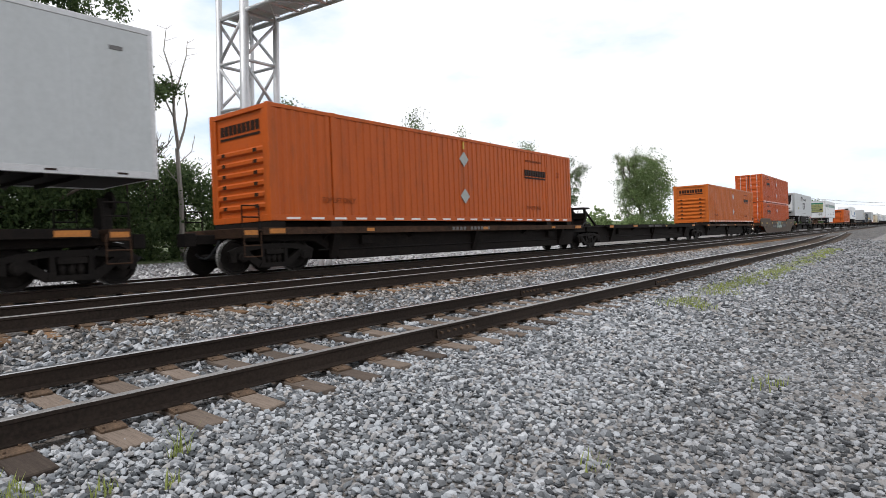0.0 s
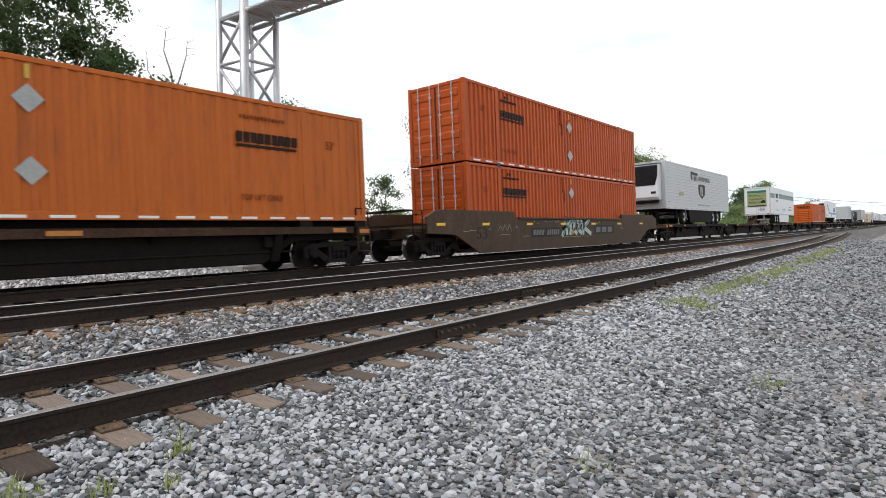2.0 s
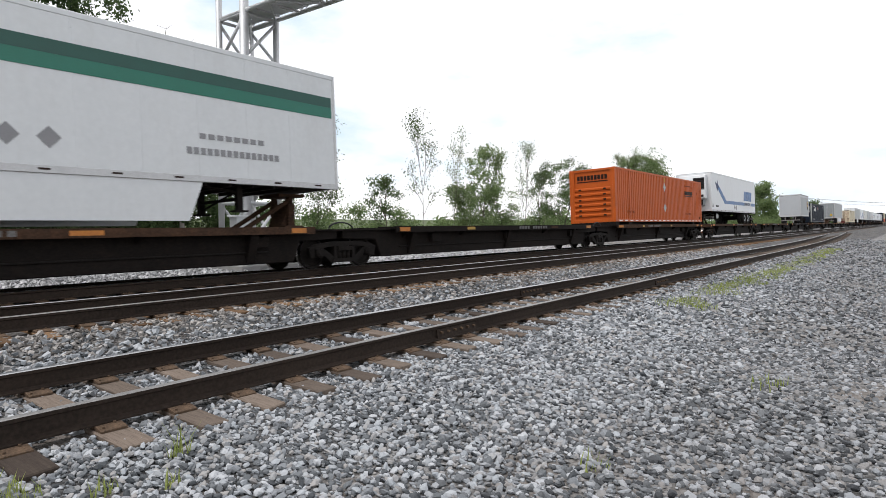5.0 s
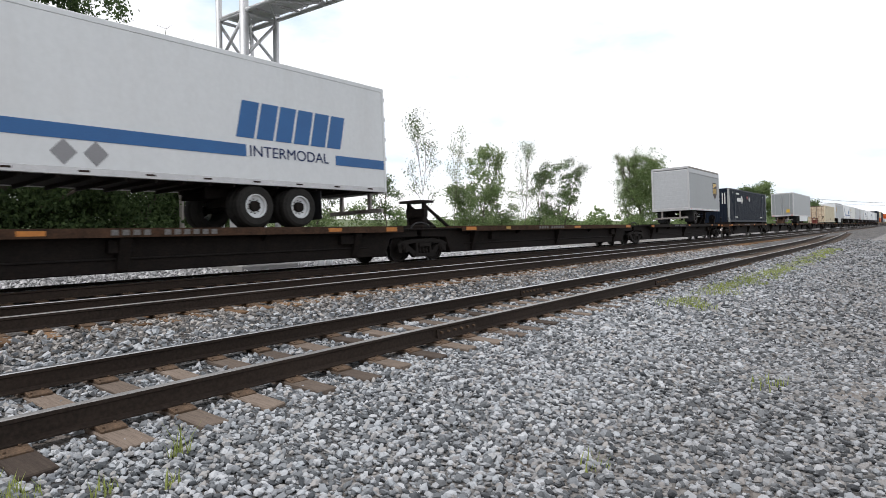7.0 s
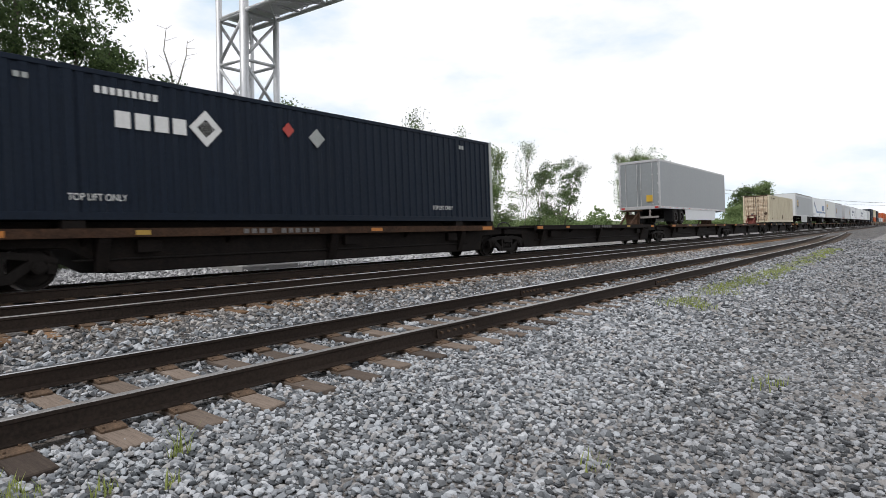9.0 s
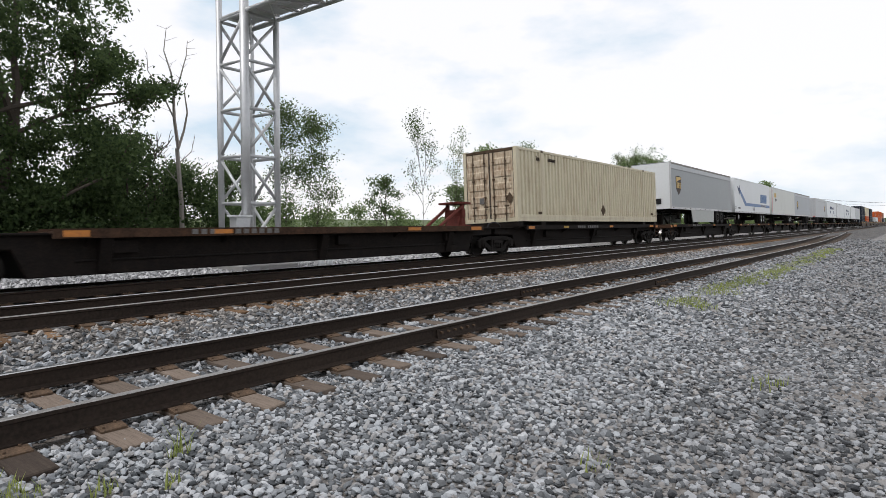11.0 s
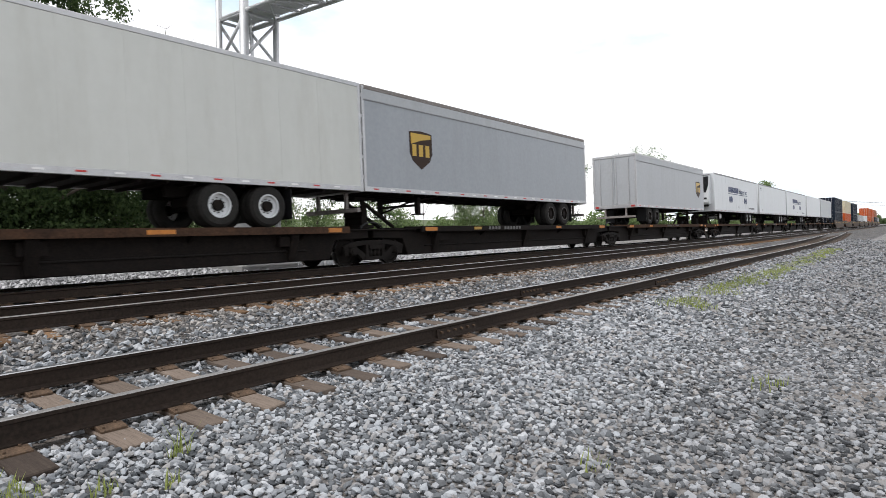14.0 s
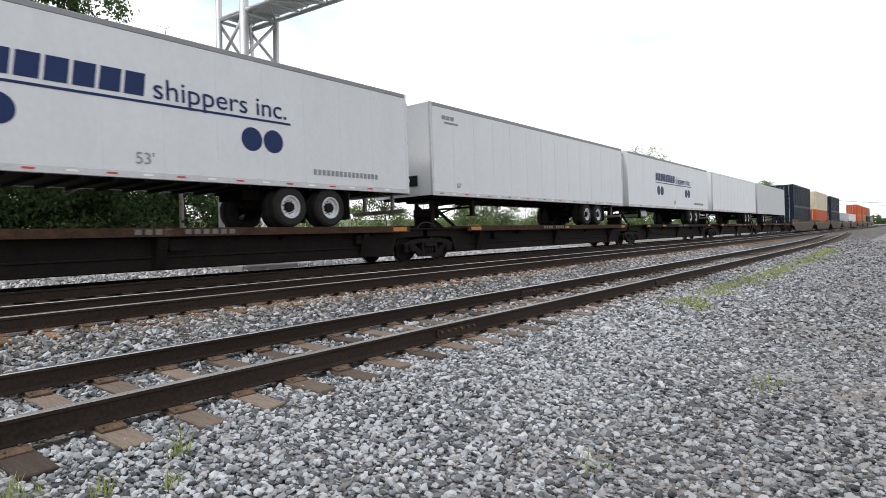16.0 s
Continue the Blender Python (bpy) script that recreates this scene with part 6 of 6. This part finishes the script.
dead_tree(-27.0, 14.3)


def thicket(name, label, rows, n, size, m, seed):
    """A hedge-like strip of undergrowth: clumps of leaves along a line. rows: (x, y, width, height)."""
    nr = np.random.default_rng(seed)
    centers = []
    for x, y, w, h in rows:
        for _ in range(max(3, int(w * h * 1.2))):
            u = nr.random()
            centers.append((x + nr.normal(0, 0.8), y + (nr.random() - 0.5) * w, ground_z(x) + h * u * (0.55 + 0.45 * nr.random()), 0.32 + 0.25 * nr.random()))
    v, q = leaf_cloud(centers, n, size, nr)
    return tagged(new(name, quad_mesh(name, v, q, m)), label, "bushes", kind="stuff")


thicket("undergrowth", "dense green undergrowth below the wood", [(-27.5, -8.5 + 1.5 * i, 1.6, (5.4 if i < 14 else 3.4) + 0.6 * math.sin(i * 1.7)) for i in range(19)], 76000, 0.088, M_LEAFD, 1)
thicket("undergrowth", "dark leafy wood behind the oaks", [(-33.5, -9.4 + 1.4 * i, 2.0, (8.6 if i < 14 else 6.2) + 1.0 * math.sin(i * 2.1)) for i in range(19)], 56000, 0.11, M_LEAFD, 5)
thicket("undergrowth", "light green shrubs behind the tracks", [(-33.0, 19.0 + 2.0 * i, 2.2, 2.5 + 0.9 * math.sin(i * 2.3)) for i in range(25)], 30000, 0.10, M_LEAF2, 2)
thicket("undergrowth", "light green shrubs down the line", [(-40.0, 72.0 + 4.5 * i, 5.0, 2.6 + 1.2 * math.sin(i * 1.9)) for i in range(50)], 26000, 0.28, M_LEAF2, 3)
thicket("undergrowth", "distant dark tree line", [(-70.0 + 4 * i, 420.0 + 40.0 * i, 40.0, 9.0 + 2 * math.sin(i * 2.1)) for i in range(24)], 16000, 1.3, M_LEAF, 4)


def utility_pole(x, y, h):
    t = thing("utility_pole", "weathered wooden utility pole with crossarm", "pole", "utility poles", Matrix.Translation((x, y, ground_z(x) - 0.2)))
    bm = bmesh.new()
    tube(bm, (0, 0, 0), (0, 0, h), 0.16, 0.11, n=10)
    part("pole", bm, M_BARK, t)
    part("crossarm", boxes((-1.2, 1.2, -0.06, 0.06, h - 0.9, h - 0.76)), M_BARK, t)
    for k in (-1.1, -0.5, 0.5, 1.1):
        bm = bmesh.new()
        tube(bm, (k, 0, h - 0.76), (k, 0, h - 0.6), 0.04, n=6)
        part("insulator", bm, M_GALV, t)


utility_pole(-52, 190, 13.0)
utility_pole(8, 390, 12.0)
bm = bmesh.new()
for dz, dx in ((0, -1), (0, 0.5), (-1.2, 0)):
    pts = [(-52 + dx + 60 * i / 12, 190 + 200 * i / 12, 12.1 + dz - 1.0 * i / 12 - 1.6 * math.sin(math.pi * i / 12)) for i in range(13)]
    for a, b in zip(pts, pts[1:]):
        tube(bm, a, b, 0.035, n=5, caps=False)
ob = new("overhead_wire", mesh_of("overhead_wire", bm, M_BLACK))
tagged(ob, "black overhead wires between poles", "wire")


# ---------------------------------------------------------------- ties, plates, spikes
def tie_mesh(seed, m):
    rnd = random.Random(seed)
    bm = bmesh.new()
    box(bm, -1.39, 1.39, 0, 0.235, -0.38, -0.224)
    for v in bm.verts:
        v.co += Vector((rnd.uniform(-0.03, 0.03), rnd.uniform(-0.012, 0.012), rnd.uniform(-0.008, 0.004)))
    return mesh_of("tie", bm, m, 0.01)


def plate_mesh():
    bm = bmesh.new()
    prism(bm, [(-0.2, -0.235), (0.2, -0.235), (0.2, -0.217), (0.09, -0.199), (-0.09, -0.199), (-0.2, -0.217)], "y", 0.015, 0.215)
    for x, y in ((-0.095, 0.06), (0.095, 0.16), (0.15, 0.05), (-0.15, 0.17)):
        tube(bm, (x, y, -0.22), (x, y, -0.184 - 0.2 * (abs(x) - 0.095)), 0.013, 0.012, n=6)
    return mesh_of("tie_plate", bm, M_PLATE)


TIES = [tie_mesh(i, M_TIE) for i in range(6)]
TIES_RUSTY = [tie_mesh(i, M_TIERUST) for i in range(6)]
PLATE = plate_mesh()
rt = random.Random(3)
TIE_YS = []  # where the ties of the nearest track lie


def track_ties(xf, z, y0, pitch, n_parts, n_rest, label, kinds):
    t = thing("track_ties", label, "railway ties", m=Matrix.Translation((0, 0, z)))
    tagged(t, kind="structure")
    for k in range(n_parts):
        y = y0 + k * pitch + rt.uniform(-0.03, 0.03)
        if z == 0:
            TIE_YS.append(y + 0.117)
        o = part("tie", rt.choice(kinds), None, t)
        o.matrix_basis = pose(xf(y) + rt.uniform(-0.05, 0.05), y, rt.uniform(-0.012, 0.004) - min(0.02, max(0, (y - 9) * 0.003)) * (z == 0), 0, 0, rt.uniform(-1.2, 1.2))
        if y < 26:
            for s in (1, -1):
                p = part("tie_plate", PLATE, None, o)
                p.location = (s * G + xf(y) - o.location.x, 0, 0.002 - o.location.z)
    bm = bmesh.new()
    for k in range(n_rest):
        y = y0 + (n_parts + k) * pitch
        box(bm, xf(y) - 1.36, xf(y) + 1.36, y, y + 0.22, -0.37, -0.21)
    tagged(part("tie_row", bm, M_TIE, t), kind="stuff")
    return t


track_ties(near_x, 0.0, 0.045, 0.612, 90, 160, "weathered brown timber ties half sunk in ballast", TIES)
track_ties(lambda y: X_MID, Z_MID + 0.026, -2.0, 0.52, 120, 300, "weathered timber ties of the middle track", TIES_RUSTY)
under = track_ties(lambda y: X_TRAIN, Z_TRAIN, -4.0, 0.52, 60, 400, "dark timber ties under the train", TIES)
under.matrix_basis = Matrix.Translation((X_TRAIN + G, 0, Z_TRAIN)) @ Matrix.Rotation(-CANT, 4, "Y") @ Matrix.Translation((-X_TRAIN - G, 0, 0))


def joint_bar(y, x, z):
    t = thing("joint_bar", "rusty bolted joint bar on the rail web", "joint bar", "joint bars", Matrix.Translation((x, y, z)))
    bm = bmesh.new()
    prism(bm, [(0.0125, -0.162), (0.06, -0.178), (0.04, -0.11), (0.034, -0.06), (0.0125, -0.055)], "y", -0.46, 0.46)
    part("bar", bm, M_RAIL, t)
    bm = bmesh.new()
    for k in range(6):
        tube(bm, (0.034, -0.38 + k * 0.152, -0.1), (0.075, -0.38 + k * 0.152, -0.1), 0.02, n=6)
    part("bolt", bm, M_PLATE, t)


joint_bar(6.75, X_NEAR + G, 0)
joint_bar(15.6, X_NEAR + G, 0)
joint_bar(11.5, X_NEAR - G, 0)


# ---------------------------------------------------------------- loose stones and weeds
def stone_field(name, label, n, region, smin, smax, seed, mat_):
    """Angular stones, each a skewed block, scattered over a stretch of the plan."""
    r = np.random.default_rng(seed)
    xy = region(r, n)
    n = len(xy)
    z = np.array([ground_z(x) for x in xy[:, 0]])
    if smax < 0.033:
        g = (1 + 5 ** 0.5) / 2
        ico = np.array([(-1, g, 0), (1, g, 0), (-1, -g, 0), (1, -g, 0), (0, -1, g), (0, 1, g), (0, -1, -g), (0, 1, -g), (g, 0, -1), (g, 0, 1), (-g, 0, -1), (-g, 0, 1)]) / 1.9
        tri = np.array([(0, 11, 5), (0, 5, 1), (0, 1, 7), (0, 7, 10), (0, 10, 11), (1, 5, 9), (5, 11, 4), (11, 10, 2), (10, 7, 6), (7, 1, 8), (3, 9, 4), (3, 4, 2), (3, 2, 6), (3, 6, 8), (3, 8, 9), (4, 9, 5), (2, 4, 11), (6, 2, 10), (8, 6, 7), (9, 8, 1)])
        v = ico[None] + r.uniform(-0.2, 0.2, (n, 12, 3))
    else:
        ico = np.array([(x, y, z) for x in (-1, 1) for y in (-1, 1) for z in (-1, 1)]) * 0.72
        tri = np.array([(0, 1, 3), (0, 3, 2), (4, 6, 7), (4, 7, 5), (0, 4, 5), (0, 5, 1), (2, 3, 7), (2, 7, 6), (0, 2, 6), (0, 6, 4), (1, 5, 7), (1, 7, 3)])
        v = ico[None] + r.uniform(-0.38, 0.38, (n, 8, 3))
    sc = (smin + (smax - smin) * r.random((n, 1)) ** 1.6) * (0.65 + 0.8 * r.random((n, 3))) * np.array([1.3, 1.05, 0.68])
    v = v * sc[:, None, :]
    ang = r.uniform(-3.1416, 3.1416, (n, 3)) * np.array([1, 0.32, 0.32])
    c, s = np.cos(ang), np.sin(ang)
    v = np.stack([v[..., 0] * c[:, None, 0] - v[..., 1] * s[:, None, 0], v[..., 0] * s[:, None, 0] + v[..., 1] * c[:, None, 0], v[..., 2]], -1)
    v = np.stack([v[..., 0], v[..., 1] * c[:, None, 1] - v[..., 2] * s[:, None, 1], v[..., 1] * s[:, None, 1] + v[..., 2] * c[:, None, 1]], -1)
    v = v + np.stack([xy[:, 0], xy[:, 1], z + sc[:, 2] * r.uniform(0.0, 1.15, n)], 1)[:, None]
    q = (tri[None] + len(ico) * np.arange(n)[:, None, None]).reshape(-1, 3)
    me = quad_mesh(name, v.reshape(-1, 3), q, mat_)
    me.shade_flat()
    return tagged(new(name, me), label, "stones", kind="stuff")


def strip(x0, x1, y0, y1, falloff=0.0, fade_left=0.0, fade_right=0.0):
    """A stretch of the plan, denser towards y0, thinning out over its fading sides and on worn patches of the path."""
    def region(r, n):
        y = y0 + (y1 - y0) * r.random(n) ** (1 + falloff)
        x = x0 + (x1 - x0) * r.random(n)
        keep = np.ones(n, bool)
        if fade_left:
            keep &= r.random(n) < np.clip((x - x0) / fade_left, 0, 1)
        if fade_right:
            keep &= r.random(n) < np.clip((x1 - x) / fade_right, 0, 1)
        worn = np.array([noise.noise((a * 0.55, b * 0.3, 4.0)) for a, b in zip(x, y)])
        keep &= ~((x > -2.2) & (worn > 0.14) & (r.random(n) < 0.6))
        ties = np.array(TIE_YS)
        k = np.clip(np.searchsorted(ties, y), 1, len(ties) - 1)
        off = np.minimum(np.abs(y - ties[k - 1]), np.abs(y - ties[k]))
        keep &= ~((np.abs(x - X_NEAR) < 1.37) & (off < 0.125) & (y < 30) & (r.random(n) < 0.95))
        # no stones beside the rails, so the bed's painted shade shows there
        keep &= ~((np.abs(np.abs(x - X_NEAR) - G - 0.02) < 0.1) & (y < 30))
        return np.stack([x, y], 1)[keep]
    return region


for n, place, lo, hi, seed, m, label in (
    (33000, strip(-5.05, -1.3, -0.6, 9.5, 0.1, 0, 1.8), 0.012, 0.0312, 1, M_STONE, "loose grey crushed stone beside the track"),
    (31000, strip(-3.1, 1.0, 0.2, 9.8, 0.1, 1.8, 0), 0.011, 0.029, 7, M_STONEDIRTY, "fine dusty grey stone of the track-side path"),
    (20000, strip(-5.05, -1.3, 9.0, 28, 0.6, 0, 1.8), 0.016, 0.036, 2, M_STONE, "loose grey crushed stone beside the track"),
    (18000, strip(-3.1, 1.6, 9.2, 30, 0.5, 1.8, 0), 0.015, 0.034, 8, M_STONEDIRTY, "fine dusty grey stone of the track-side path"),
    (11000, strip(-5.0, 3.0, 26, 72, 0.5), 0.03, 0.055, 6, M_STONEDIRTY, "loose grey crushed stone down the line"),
    (13000, strip(-6.62, -5.1, -0.6, 30, 0.8), 0.013, 0.034, 3, M_STONE, "loose grey crushed stone between the rails"),
    (19000, strip(-8.45, -6.7, 0.0, 40, 0.8, 1.2, 0), 0.015, 0.04, 4, M_STONE, "loose grey crushed stone between the tracks"),
    (13000, strip(-8.75, -7.2, 0.2, 40, 0.6, 0, 1.3), 0.014, 0.034, 9, M_STONERUST, "rust-tinted ballast at the ends of the ties"),
    (18000, strip(-24.0, -14.9, 2, 40, 0.2), 0.035, 0.07, 5, M_STONEPALE, "loose pale stone beyond the train"),
):
    stone_field("ballast_stones", label, n, place, lo, hi, seed, m)


def weeds(label, spots, n, h, seed):
    r = np.random.default_rng(seed)
    vs, qs = [], []
    k = 0
    for x, y, rad, cnt in spots:
        for _ in range(int(cnt)):
            a, d = r.uniform(0, 6.28), rad * r.random() ** 0.6
            px, py = x + d * math.cos(a), y + d * math.sin(a) * 1.6
            pz = ground_z(px)
            hh, t, lean = h * r.uniform(0.4, 1.2), r.uniform(0, 6.28), r.uniform(0.1, 0.6)
            w = 0.006 + 0.004 * r.random()
            dx, dy = math.cos(t), math.sin(t)
            for seg in range(2):
                z0, z1 = hh * seg / 2, hh * (seg + 1) / 2
                l0, l1 = lean * hh * (seg / 2) ** 2, lean * hh * ((seg + 1) / 2) ** 2
                w0, w1 = w * (1 - 0.45 * seg), w * (0.55 - 0.5 * seg)
                vs += [(px + dx * l0 - dy * w0, py + dy * l0 + dx * w0, pz + z0), (px + dx * l0 + dy * w0, py + dy * l0 - dx * w0, pz + z0), (px + dx * l1 + dy * w1, py + dy * l1 - dx * w1, pz + z1), (px + dx * l1 - dy * w1, py + dy * l1 + dx * w1, pz + z1)]
                qs.append((k, k + 1, k + 2, k + 3))
                k += 4
    tagged(new("weeds", quad_mesh("weeds", np.array(vs), np.array(qs), M_BLADE)), label, "weeds", kind="stuff")


rw = random.Random(8)
verge = [(-3.62 + rw.uniform(-0.35, 0.35), 12.3 + 1.3 * rw.random(), 0.3, 90) for _ in range(6)]
verge += [(-3.55 + rw.uniform(-0.3, 0.3) - 0.006 * y, y, 0.35, 120) for y in [15.0 + 0.5 * i for i in range(61)]]
weeds("low green weeds along the edge of the gravel", verge, 0, 0.115, 1)
weeds("tufts of green grass among the stones", [(-3.95, 1.55, 0.06, 16), (-3.75, 1.9, 0.06, 10), (-1.2, 7.3, 0.2, 30), (-1.75, 4.0, 0.1, 12)], 0, 0.12, 2)
weeds("tall thin weed beside a tie and a leafy tuft of grass", [(-4.15, 2.15, 0.05, 16)], 0, 0.24, 3)
weeds("leafy tuft of grass among the stones", [(-4.22, 0.98, 0.2, 170)], 0, 0.13, 4)


# ---------------------------------------------------------------- movement
SPEED = 26.2


def on_track(s, z):
    """A place on the canted track: s along it, z over the rails."""
    return Matrix.Translation((X_TRAIN + G, s, Z_TRAIN)) @ Matrix.Rotation(-CANT, 4, "Y") @ Matrix.Translation((-G, 0, z))


def motions():
    for ob, s, z in [(car, s0, 0.0) for car, s0 in CARS] + LOADS:
        walk(ob, [(0.0, on_track(s, z)), (16.0, on_track(s - SPEED * 16, z))])


motions()
